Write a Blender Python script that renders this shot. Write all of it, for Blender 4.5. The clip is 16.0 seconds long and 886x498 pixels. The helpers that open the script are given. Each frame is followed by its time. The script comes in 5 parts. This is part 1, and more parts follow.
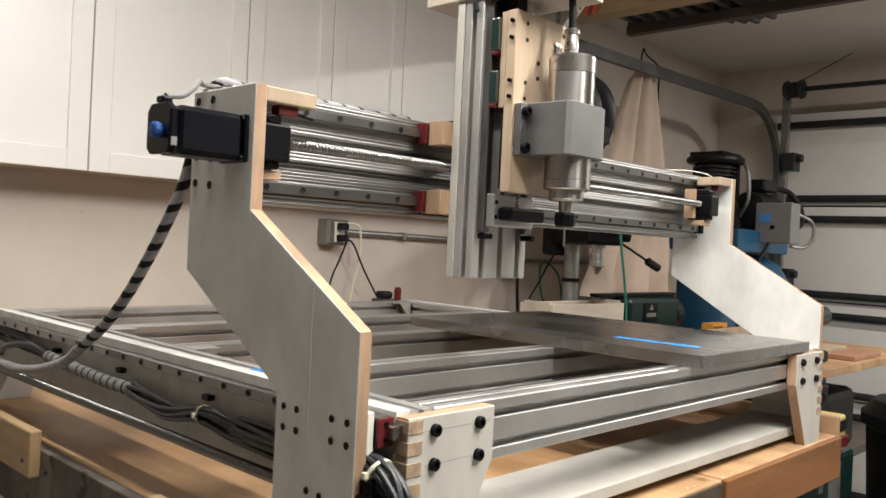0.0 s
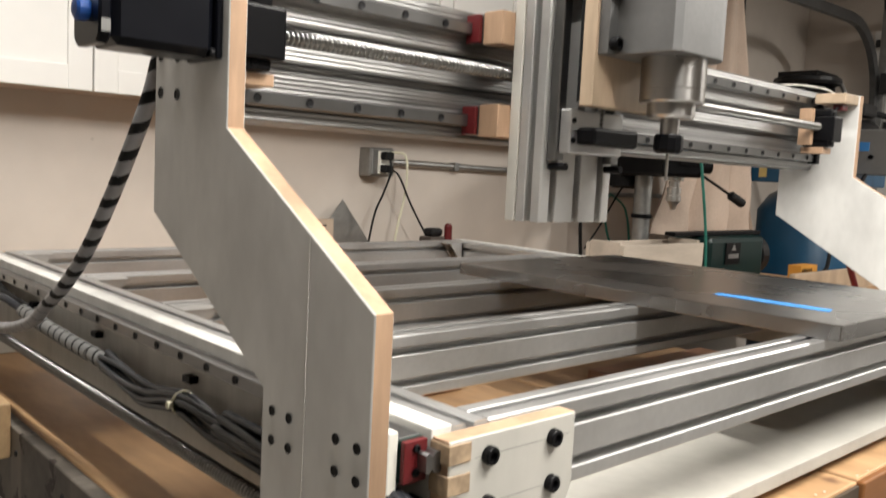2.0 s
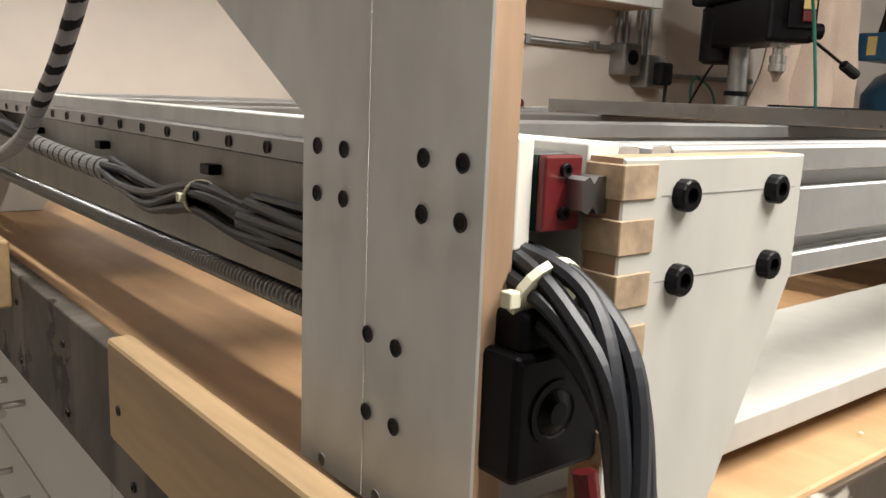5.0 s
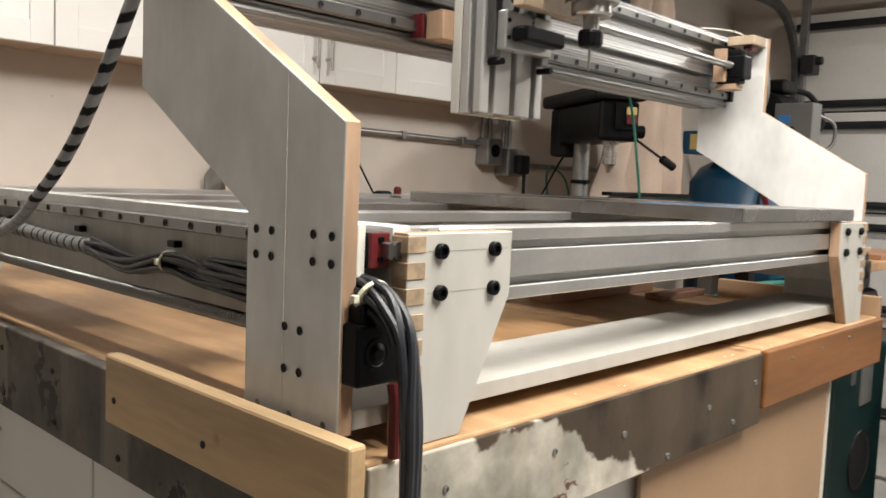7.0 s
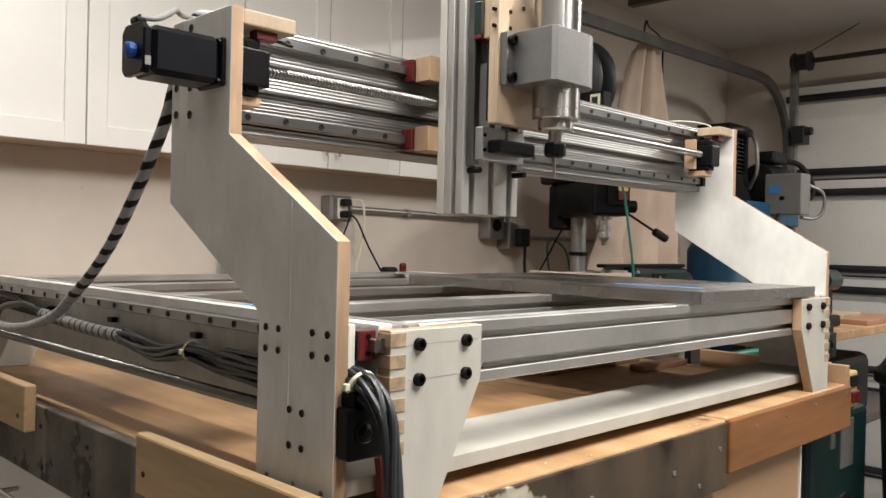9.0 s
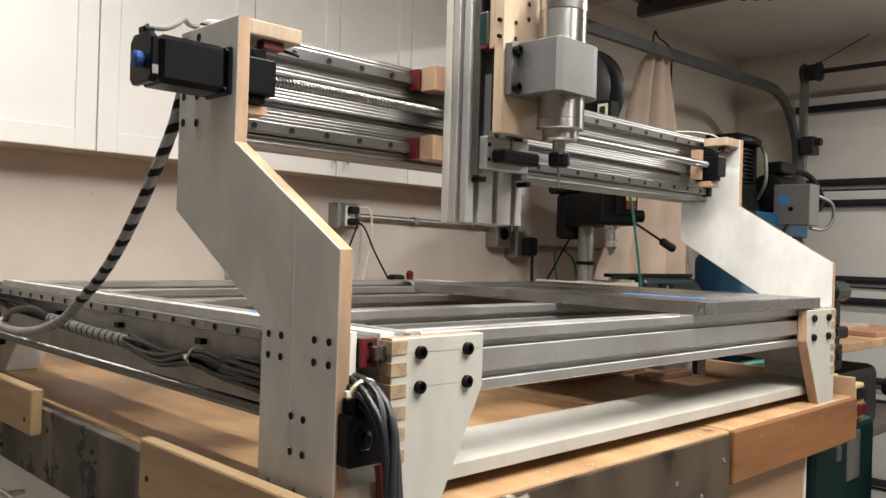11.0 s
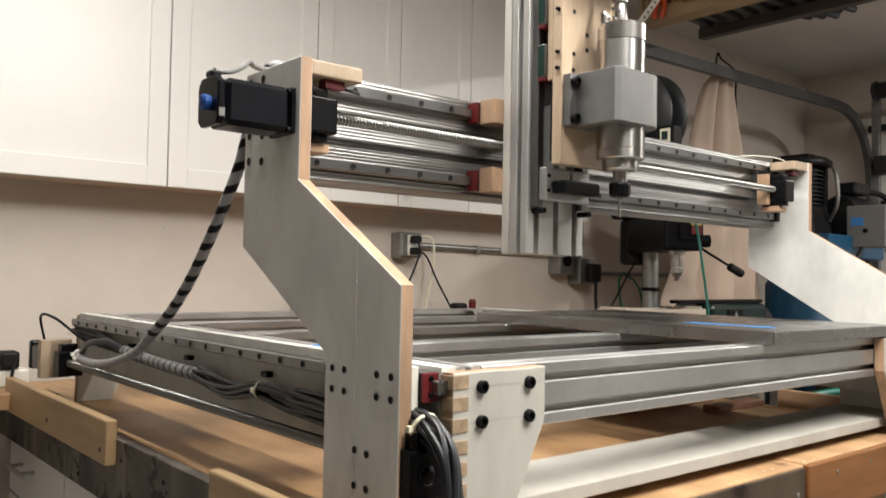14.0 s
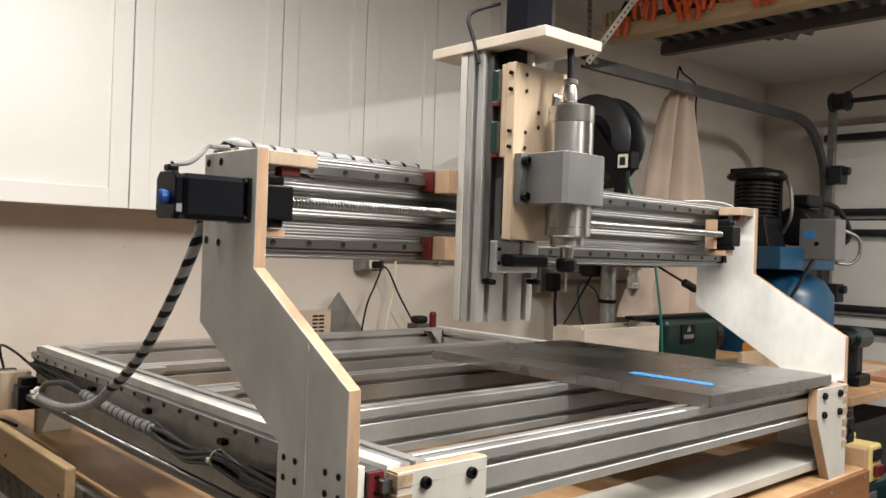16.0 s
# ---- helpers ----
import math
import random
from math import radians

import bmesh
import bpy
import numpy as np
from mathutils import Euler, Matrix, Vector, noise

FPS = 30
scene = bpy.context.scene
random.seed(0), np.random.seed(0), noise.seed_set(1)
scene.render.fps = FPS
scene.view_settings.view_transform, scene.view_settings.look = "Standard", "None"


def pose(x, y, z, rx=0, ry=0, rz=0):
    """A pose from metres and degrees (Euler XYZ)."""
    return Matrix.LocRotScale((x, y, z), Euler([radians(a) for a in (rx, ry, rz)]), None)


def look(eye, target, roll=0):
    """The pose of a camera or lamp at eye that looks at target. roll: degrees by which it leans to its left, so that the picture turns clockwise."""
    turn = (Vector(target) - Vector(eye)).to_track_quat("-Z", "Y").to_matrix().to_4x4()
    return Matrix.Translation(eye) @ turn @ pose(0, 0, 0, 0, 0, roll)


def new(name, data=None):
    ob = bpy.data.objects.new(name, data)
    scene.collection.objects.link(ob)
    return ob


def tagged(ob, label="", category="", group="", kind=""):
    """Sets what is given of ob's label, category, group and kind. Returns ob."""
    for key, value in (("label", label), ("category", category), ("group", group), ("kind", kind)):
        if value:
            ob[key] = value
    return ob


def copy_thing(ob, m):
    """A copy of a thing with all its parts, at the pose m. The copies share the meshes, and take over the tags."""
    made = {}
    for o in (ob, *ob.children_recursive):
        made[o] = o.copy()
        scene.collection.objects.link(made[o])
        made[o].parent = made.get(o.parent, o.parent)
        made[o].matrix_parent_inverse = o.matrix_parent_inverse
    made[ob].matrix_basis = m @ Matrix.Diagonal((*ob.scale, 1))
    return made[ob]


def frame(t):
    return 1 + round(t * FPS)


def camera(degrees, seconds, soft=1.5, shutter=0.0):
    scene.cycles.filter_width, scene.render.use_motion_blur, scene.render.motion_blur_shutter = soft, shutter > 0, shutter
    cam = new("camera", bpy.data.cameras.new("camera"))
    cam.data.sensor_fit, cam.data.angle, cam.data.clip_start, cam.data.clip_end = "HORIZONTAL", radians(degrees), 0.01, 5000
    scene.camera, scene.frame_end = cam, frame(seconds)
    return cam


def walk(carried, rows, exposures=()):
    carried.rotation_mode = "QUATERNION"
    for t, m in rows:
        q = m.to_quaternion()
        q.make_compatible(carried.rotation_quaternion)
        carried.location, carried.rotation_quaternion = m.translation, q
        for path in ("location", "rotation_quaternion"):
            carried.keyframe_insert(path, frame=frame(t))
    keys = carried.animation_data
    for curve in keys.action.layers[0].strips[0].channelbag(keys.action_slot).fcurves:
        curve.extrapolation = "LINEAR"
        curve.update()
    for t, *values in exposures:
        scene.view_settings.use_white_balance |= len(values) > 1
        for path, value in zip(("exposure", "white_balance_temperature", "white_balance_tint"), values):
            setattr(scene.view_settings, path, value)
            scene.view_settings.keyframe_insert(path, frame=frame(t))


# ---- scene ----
cam = camera(56.1, 16.0, soft=1.5, shutter=0.35)
PATH = [
    (0, (-0.624, -0.638, 1.298), (0.818, 0.748, 1.284), 2.8),
    (0.5, (-0.54, -0.569, 1.297), (0.906, 0.813, 1.296), 4.2),
    (1, (-0.482, -0.48, 1.324), (0.951, 0.915, 1.294), 4.2),
    (1.5, (-0.418, -0.44, 1.332), (0.966, 1.002, 1.252), 3.1),
    (2, (-0.401, -0.418, 1.3), (0.947, 1.047, 1.114), 2.9),
    (2.5, (-0.385, -0.374, 1.243), (0.942, 1.092, 0.943), 3.1),
    (3, (-0.346, -0.312, 1.188), (0.957, 1.173, 0.88), 3.4),
    (3.5, (-0.272, -0.221, 1.135), (0.994, 1.288, 0.787), 3.2),
    (3.7, (-0.265, -0.202, 1.127), (0.984, 1.316, 0.757), 3.0),
    (5.8, (-0.287, -0.264, 1.137), (0.963, 1.262, 0.805), 1.5),
    (6, (-0.307, -0.284, 1.144), (0.977, 1.219, 0.842), 1.9),
    (6.5, (-0.396, -0.383, 1.149), (0.972, 1.057, 0.906), 2.7),
    (7, (-0.501, -0.522, 1.154), (0.939, 0.857, 0.991), 2.3),
    (7.5, (-0.552, -0.583, 1.18), (0.909, 0.778, 1.057), 2.1),
    (8, (-0.577, -0.601, 1.19), (0.906, 0.74, 1.114), 2.2),
    (8.5, (-0.586, -0.633, 1.199), (0.882, 0.726, 1.183), 1.4),
    (9, (-0.582, -0.654, 1.2), (0.835, 0.757, 1.188), 1.3),
    (9.5, (-0.584, -0.656, 1.202), (0.81, 0.778, 1.195), 1.5),
    (10, (-0.583, -0.662, 1.201), (0.811, 0.772, 1.2), 1.7),
    (12.5, (-0.58, -0.665, 1.202), (0.825, 0.758, 1.215), 1.6),
    (13, (-0.58, -0.663, 1.2), (0.805, 0.779, 1.202), 1.4),
    (13.5, (-0.581, -0.664, 1.201), (0.776, 0.806, 1.204), 1.3),
    (14, (-0.582, -0.67, 1.211), (0.706, 0.86, 1.275), 1.1),
    (14.5, (-0.581, -0.668, 1.286), (0.683, 0.876, 1.412), 1.9),
    (15, (-0.578, -0.669, 1.329), (0.723, 0.851, 1.327), 1.3),
    (15.5, (-0.607, -0.709, 1.366), (0.717, 0.79, 1.345), 1.3),
    (16, (-0.598, -0.718, 1.359), (0.749, 0.76, 1.362), 2.0),
]
EXPOSURES = [(0.0, -0.25), (2.0, -0.15), (3.5, 0.05), (6.0, 0.0), (7.0, -0.05), (9.0, -0.25), (12.5, -0.15), (14.0, -0.25), (14.5, -0.4), (15.5, -0.2), (16.0, -0.2)]
walk(cam, [(t, look(eye, target, roll)) for t, eye, target, roll in PATH], EXPOSURES)

# ---- light ----
LAMP_A, WATT_A = (-0.12, -0.10, 2.42), 54.0
LAMP_B, WATT_B = (3.20, -0.75, 2.42), 68.0
LAMP_C, WATT_C = (0.62, -0.80, 2.42), 70.0
world = bpy.data.worlds.new("garage_air")
scene.world = world
world.use_nodes = True
world.node_tree.nodes["Background"].inputs[0].default_value = (1.0, 0.9, 0.8, 1)
world.node_tree.nodes["Background"].inputs[1].default_value = 0.02


def area_lamp(name, loc, target, sx, sy, watts, colour):
    lamp = bpy.data.lights.new(name, "AREA")
    lamp.shape, lamp.size, lamp.size_y, lamp.energy, lamp.color = "RECTANGLE", sx, sy, watts, colour
    ob = new(name, lamp)
    ob.matrix_world = look(loc, target)
    return ob


area_lamp("bench_light", LAMP_A, (LAMP_A[0], LAMP_A[1] + 0.001, 0), 0.05, 2.4, WATT_A, (1.0, 0.965, 0.91))
# unseen lamp, added to brighten the right-hand background
area_lamp("far_light", LAMP_B, (LAMP_B[0], LAMP_B[1] + 0.001, 0), 0.05, 1.2, WATT_B, (1.0, 0.955, 0.89))

# third unseen lamp, added to even out the brightness
area_lamp("middle_light", LAMP_C, (LAMP_C[0], LAMP_C[1] + 0.001, 0), 0.05, 1.2, WATT_C, (1.0, 0.955, 0.89))


# ---- materials ----
def material(name, base, rough=0.5, metal=0.0, var=0.12, scale=6.0, fine=60.0, bump=0.05, dark=None, stretch=(1, 1, 1),
             spots=0.0, rvar=0.1, coat=0.0, island=0.0, spec=0.5):
    """A surface with a base colour, broad stains, a fine grain and a fine relief."""
    m = bpy.data.materials.new(name)
    m.use_nodes = True
    nt = m.node_tree
    n, l = nt.nodes, nt.links
    b = n["Principled BSDF"]
    b.inputs["Metallic"].default_value = metal
    b.inputs["Coat Weight"].default_value = coat
    b.inputs["Specular IOR Level"].default_value = spec
    tc = n.new("ShaderNodeTexCoord")
    mp = n.new("ShaderNodeMapping")
    mp.inputs["Scale"].default_value = stretch
    l.new(tc.outputs["Object"], mp.inputs[0])
    big, small = n.new("ShaderNodeTexNoise"), n.new("ShaderNodeTexNoise")
    big.inputs["Scale"].default_value, big.inputs["Detail"].default_value = scale, 5
    small.inputs["Scale"].default_value, small.inputs["Detail"].default_value = fine, 4
    l.new(mp.outputs[0], big.inputs["Vector"])
    l.new(mp.outputs[0], small.inputs["Vector"])
    ramp = n.new("ShaderNodeValToRGB")
    d = dark or tuple(c * (1 - 2.2 * var) for c in base)
    ramp.color_ramp.elements[0].position, ramp.color_ramp.elements[1].position = 0.33, 0.66
    ramp.color_ramp.elements[0].color = (*d, 1)
    ramp.color_ramp.elements[1].color = (*base, 1)
    l.new(big.outputs[0], ramp.inputs[0])
    mix = n.new("ShaderNodeMix")
    mix.data_type, mix.blend_type = "RGBA", "MULTIPLY"
    mix.inputs[0].default_value = min(1.0, var * 2.5)
    l.new(ramp.outputs[0], mix.inputs[6])
    grain = n.new("ShaderNodeMapRange")
    grain.inputs[1].default_value, grain.inputs[2].default_value = 0.3, 0.7
    grain.inputs[3].default_value, grain.inputs[4].default_value = 0.72, 1.08
    l.new(small.outputs[0], grain.inputs[0])
    l.new(grain.outputs[0], mix.inputs[7])
    colour = mix.outputs[2]
    if spots:
        sp = n.new("ShaderNodeTexVoronoi")
        sp.inputs["Scale"].default_value = 7.0
        l.new(tc.outputs["Object"], sp.inputs["Vector"])
        st = n.new("ShaderNodeMapRange")
        st.inputs[1].default_value, st.inputs[2].default_value = 0.03, 0.05
        st.inputs[3].default_value, st.inputs[4].default_value = 1 - spots, 1.0
        l.new(sp.outputs["Distance"], st.inputs[0])
        mx = n.new("ShaderNodeMix")
        mx.data_type, mx.blend_type = "RGBA", "MULTIPLY"
        mx.inputs[0].default_value = 1.0
        l.new(colour, mx.inputs[6])
        l.new(st.outputs[0], mx.inputs[7])
        colour = mx.outputs[2]
    if island:
        inf = n.new("ShaderNodeObjectInfo")
        hs = n.new("ShaderNodeHueSaturation")
        mr = n.new("ShaderNodeMapRange")
        mr.inputs[3].default_value, mr.inputs[4].default_value = 1 - island, 1 + island
        l.new(inf.outputs["Random"], mr.inputs[0])
        l.new(mr.outputs[0], hs.inputs["Value"])
        l.new(colour, hs.inputs["Color"])
        colour = hs.outputs[0]
    l.new(colour, b.inputs["Base Color"])
    rr = n.new("ShaderNodeMapRange")
    rr.inputs[3].default_value, rr.inputs[4].default_value = max(0.04, rough - rvar), min(1, rough + rvar)
    l.new(big.outputs[0], rr.inputs[0])
    l.new(rr.outputs[0], b.inputs["Roughness"])
    if bump:
        bp = n.new("ShaderNodeBump")
        bp.inputs["Strength"].default_value, bp.inputs["Distance"].default_value = bump, 0.004
        l.new(small.outputs[0], bp.inputs["Height"])
        l.new(bp.outputs[0], b.inputs["Normal"])
    return m


M_PRIMER = material("painted_plywood", (0.50, 0.485, 0.44), 0.5, var=0.07, scale=6, fine=30, bump=0.03, spots=0.10, stretch=(2, 2, 0.7))
M_PLATEPAINT = material("brushed_primer", (0.67, 0.665, 0.64), 0.5, var=0.085, scale=8, fine=38, bump=0.06, spots=0.12, stretch=(1.5, 1.5, 0.8))
M_PRIMER2 = material("sanded_primer", (0.69, 0.68, 0.645), 0.55, var=0.09, scale=7, fine=40, bump=0.04, stretch=(3, 3, 0.6))
M_MAPLE = material("raw_birch", (0.50, 0.325, 0.205), 0.6, var=0.19, scale=9, fine=70, bump=0.06, stretch=(2, 2, 0.4))
M_MAPLE_B = material("raw_birch_board", (0.48, 0.365, 0.255), 0.55, var=0.14, scale=7, fine=60, bump=0.05, stretch=(2.2, 2.2, 0.4))
M_PINE = material("pine_board", (0.57, 0.39, 0.21), 0.5, var=0.15, scale=5, fine=45, bump=0.05, stretch=(3, 0.35, 3))
M_ENDGRAIN = material("end_grain", (0.44, 0.32, 0.205), 0.7, var=0.2, scale=60, fine=160, bump=0.1)
M_ALU = material("anodised_aluminium", (0.60, 0.60, 0.595), 0.40, 0.88, var=0.07, scale=8, fine=120, bump=0.015)
# lengthwise colour streaks stand in for the beam's banded reflections
M_BEAM = material("drawn_aluminium_sheen_streaks", (0.50, 0.498, 0.49), 0.40, 0.92, var=0.24, scale=5, fine=14, bump=0.04, stretch=(0.15, 30, 30), rvar=0.12)
M_ALU_Z = material("anodised_column", (0.55, 0.545, 0.53), 0.45, 0.75, var=0.05, scale=8, fine=120, bump=0.015)
M_PLATE = material("ground_steel_plate", (0.44, 0.435, 0.43), 0.27, 1.0, var=0.14, scale=4.5, fine=30, bump=0.012, rvar=0.12)
M_SPINDLE = material("turned_spindle_steel", (0.48, 0.47, 0.455), 0.30, 1.0, var=0.05, scale=6, fine=60, bump=0.008, stretch=(1, 1, 2), rvar=0.08)
M_CLAMP = material("cast_clamp", (0.25, 0.25, 0.248), 0.50, 0.85, var=0.06, scale=14, fine=140, bump=0.05)
M_STEEL = material("polished_steel", (0.56, 0.55, 0.53), 0.28, 1.0, var=0.03, scale=10, fine=80, bump=0.0, rvar=0.06)
M_RAIL = material("rail_steel", (0.25, 0.25, 0.25), 0.36, 1.0, var=0.06, scale=12, fine=90, bump=0.01)
M_SCREW = material("ball_screw_steel", (0.25, 0.247, 0.24), 0.32, 1.0, var=0.05, scale=20, fine=90, bump=0.0)
M_BLACK = material("black_oxide", (0.004, 0.004, 0.005), 0.40, 0.0, spec=0.14, var=0.15, scale=12, fine=90, bump=0.02)
M_MOTOR = material("black_motor_paint", (0.004, 0.0045, 0.007), 0.30, 0.0, spec=0.2, var=0.1, scale=10, fine=60, bump=0.02)
M_RUBBER = material("black_rubber", (0.008, 0.008, 0.009), 0.55, spec=0.25, var=0.15, scale=14, fine=80, bump=0.05)
M_CABLE = material("grey_cable", (0.021, 0.023, 0.028), 0.36, var=0.1, scale=20, fine=90, bump=0.02)
M_WRAP = material("grey_spiral_wrap", (0.30, 0.30, 0.31), 0.4, var=0.12, scale=25, fine=80, bump=0.02)
M_WRAPDARK = material("wrap_gap", (0.006, 0.006, 0.007), 0.6, spec=0.2, var=0.1, scale=25, fine=80, bump=0.0)
M_TIE = material("nylon_tie", (0.70, 0.68, 0.52), 0.4, var=0.05, scale=20, fine=80, bump=0.0)
M_RED = material("red_plastic", (0.115, 0.008, 0.010), 0.4, var=0.1, scale=20, fine=80, bump=0.0)
M_GREEN = material("green_plastic", (0.004, 0.028, 0.022), 0.35, var=0.1, scale=20, fine=80, bump=0.0)
M_TAPE = material("blue_masking_tape", (0.05, 0.25, 0.62), 0.6, var=0.05, scale=30, fine=140, bump=0.05)
M_BENCH = material("plywood_bench_top", (0.52, 0.325, 0.17), 0.5, var=0.2, scale=6, fine=34, bump=0.08, stretch=(1.6, 0.4, 1), dark=(0.30, 0.17, 0.08), spots=0.3)
M_ORANGE = material("varnished_hardwood", (0.27, 0.115, 0.040), 0.45, spec=0.3, var=0.2, scale=4, fine=40, bump=0.03, stretch=(0.3, 1, 3))
M_HARDBOARD = material("hardboard", (0.38, 0.24, 0.14), 0.6, var=0.06, scale=5, fine=120, bump=0.03)
M_WALL = material("wall_paint", (0.62, 0.56, 0.50), 0.65, var=0.05, scale=2.2, fine=14, bump=0.08, spots=0.18)
M_CEIL = material("ceiling_paint", (0.60, 0.57, 0.54), 0.75, var=0.06, scale=2, fine=30, bump=0.08)
# for the unseen walls: kept dark so that less light bounces back
M_DIMWALL = material("dark_unseen_wall", (0.30, 0.265, 0.23), 0.7, var=0.2, scale=2, fine=14, bump=0.08)
M_FLOOR = material("concrete_floor", (0.40, 0.385, 0.36), 0.6, var=0.15, scale=2, fine=18, bump=0.1)
M_CAB = material("white_cabinet_paint", (0.76, 0.745, 0.715), 0.35, var=0.02, scale=2, fine=30, bump=0.015)
M_CABIN = material("cabinet_underside", (0.50, 0.40, 0.31), 0.5, var=0.06, scale=4, fine=30, bump=0.02)
M_NICKEL = material("brushed_nickel", (0.50, 0.48, 0.45), 0.3, 1.0, var=0.04, scale=10, fine=90, bump=0.0)
M_GALV = material("galvanised_steel", (0.36, 0.36, 0.35), 0.42, 0.85, var=0.12, scale=16, fine=60, bump=0.03)
M_DARKGALV = material("old_track_steel", (0.13, 0.13, 0.13), 0.45, 0.7, var=0.15, scale=10, fine=50, bump=0.03)
M_DOOR = material("garage_door_panel", (0.66, 0.64, 0.61), 0.5, var=0.04, scale=2.5, fine=40, bump=0.05)
M_STRUT = material("dark_strut", (0.035, 0.035, 0.038), 0.45, 0.4, var=0.15, scale=8, fine=50, bump=0.03)
M_BLUE = material("blue_tank_enamel", (0.009, 0.078, 0.165), 0.35, var=0.10, scale=4, fine=40, bump=0.02)
M_PUMP = material("cast_iron_pump", (0.010, 0.010, 0.011), 0.45, 0.0, spec=0.3, var=0.2, scale=9, fine=60, bump=0.05)
M_GREYBOX = material("grey_switch_box", (0.19, 0.19, 0.185), 0.45, var=0.05, scale=6, fine=60, bump=0.02)
M_SPINDLE.node_tree.nodes["Principled BSDF"].inputs["Anisotropic"].default_value = 0.8
M_SPINDLE.node_tree.nodes["Principled BSDF"].inputs["Anisotropic Rotation"].default_value = 0.25
M_CLOTH = material("beige_canvas", (0.60, 0.475, 0.385), 0.9, var=0.10, scale=4, fine=150, bump=0.12)
M_DARKGREEN = material("dark_green_enamel", (0.005, 0.021, 0.020), 0.35, spec=0.3, var=0.12, scale=5, fine=40, bump=0.02)
M_ORANGEP = material("orange_plastic", (0.62, 0.085, 0.018), 0.35, var=0.08, scale=20, fine=80, bump=0.0)
M_YELLOW = material("yellow_plastic", (0.60, 0.47, 0.18), 0.45, var=0.06, scale=15, fine=80, bump=0.0)
M_SHELFWOOD = material("shelf_lumber", (0.42, 0.30, 0.17), 0.6, var=0.12, scale=5, fine=40, bump=0.05, stretch=(3, 0.4, 3))
M_DARKWOOD = material("dark_lumber", (0.085, 0.068, 0.058), 0.6, var=0.15, scale=5, fine=40, bump=0.05)
M_WHITEP = material("white_plastic", (0.75, 0.73, 0.66), 0.4, var=0.03, scale=15, fine=80, bump=0.0)
M_HOSE = material("green_hose", (0.02, 0.17, 0.13), 0.4, var=0.1, scale=15, fine=80, bump=0.0)
M_CARTON = material("orange_carton", (0.66, 0.30, 0.045), 0.6, var=0.08, scale=12, fine=80, bump=0.02)
M_PENCIL = material("pencil_line", (0.34, 0.33, 0.31), 0.7, var=0.2, scale=30, fine=120, bump=0.0)
M_BLEACHED = material("bleached_plywood", (0.54, 0.465, 0.385), 0.55, var=0.10, scale=7, fine=60, bump=0.05, stretch=(0.5, 2.2, 2.2))
M_REEL = material("reel_plastic", (0.016, 0.018, 0.021), 0.38, spec=0.45, var=0.12, scale=9, fine=60, bump=0.02)
M_COPPER = material("copper_offcut", (0.40, 0.20, 0.12), 0.5, var=0.12, scale=15, fine=80, bump=0.03)


def peeled(name, base, under, thresh, rust):
    """Old paint on wood, worn through in ragged patches, with drips of rust."""
    m = material(name, base, 0.5, var=0.30, scale=9, fine=55, bump=0.12, spec=0.3)
    n, l = m.node_tree.nodes, m.node_tree.links
    b = n["Principled BSDF"]
    src = b.inputs["Base Color"].links[0].from_socket
    tc = n.new("ShaderNodeTexCoord")
    noi = n.new("ShaderNodeTexNoise")
    noi.inputs["Scale"].default_value, noi.inputs["Detail"].default_value = 11.0, 8
    noi.inputs["Roughness"].default_value = 0.62
    l.new(tc.outputs["Object"], noi.inputs["Vector"])
    rp = n.new("ShaderNodeValToRGB")
    rp.color_ramp.elements[0].position, rp.color_ramp.elements[1].position = thresh, thresh + 0.015
    l.new(noi.outputs[0], rp.inputs[0])
    mp = n.new("ShaderNodeMapping")
    mp.inputs["Scale"].default_value = (9, 9, 0.8)
    l.new(tc.outputs["Object"], mp.inputs[0])
    drip = n.new("ShaderNodeTexNoise")
    drip.inputs["Scale"].default_value = 2.2
    l.new(mp.outputs[0], drip.inputs["Vector"])
    dr = n.new("ShaderNodeValToRGB")
    dr.color_ramp.elements[0].position, dr.color_ramp.elements[1].position = 0.56, 0.70
    l.new(drip.outputs[0], dr.inputs[0])
    m1, m2 = n.new("ShaderNodeMix"), n.new("ShaderNodeMix")
    m1.data_type = m2.data_type = "RGBA"
    l.new(dr.outputs[0], m1.inputs[0])
    l.new(src, m1.inputs[6])
    m1.inputs[7].default_value = (*rust, 1)
    l.new(rp.outputs[0], m2.inputs[0])
    l.new(m1.outputs[2], m2.inputs[6])
    m2.inputs[7].default_value = (*under, 1)
    l.new(m2.outputs[2], b.inputs["Base Color"])
    return m


M_APRON_DARK = peeled("worn_metal_apron", (0.135, 0.117, 0.098), (0.020, 0.013, 0.010), 0.57, (0.17, 0.15, 0.125))
M_APRON_WHITE = peeled("peeling_white_paint", (0.60, 0.56, 0.47), (0.10, 0.045, 0.03), 0.60, (0.42, 0.36, 0.27))


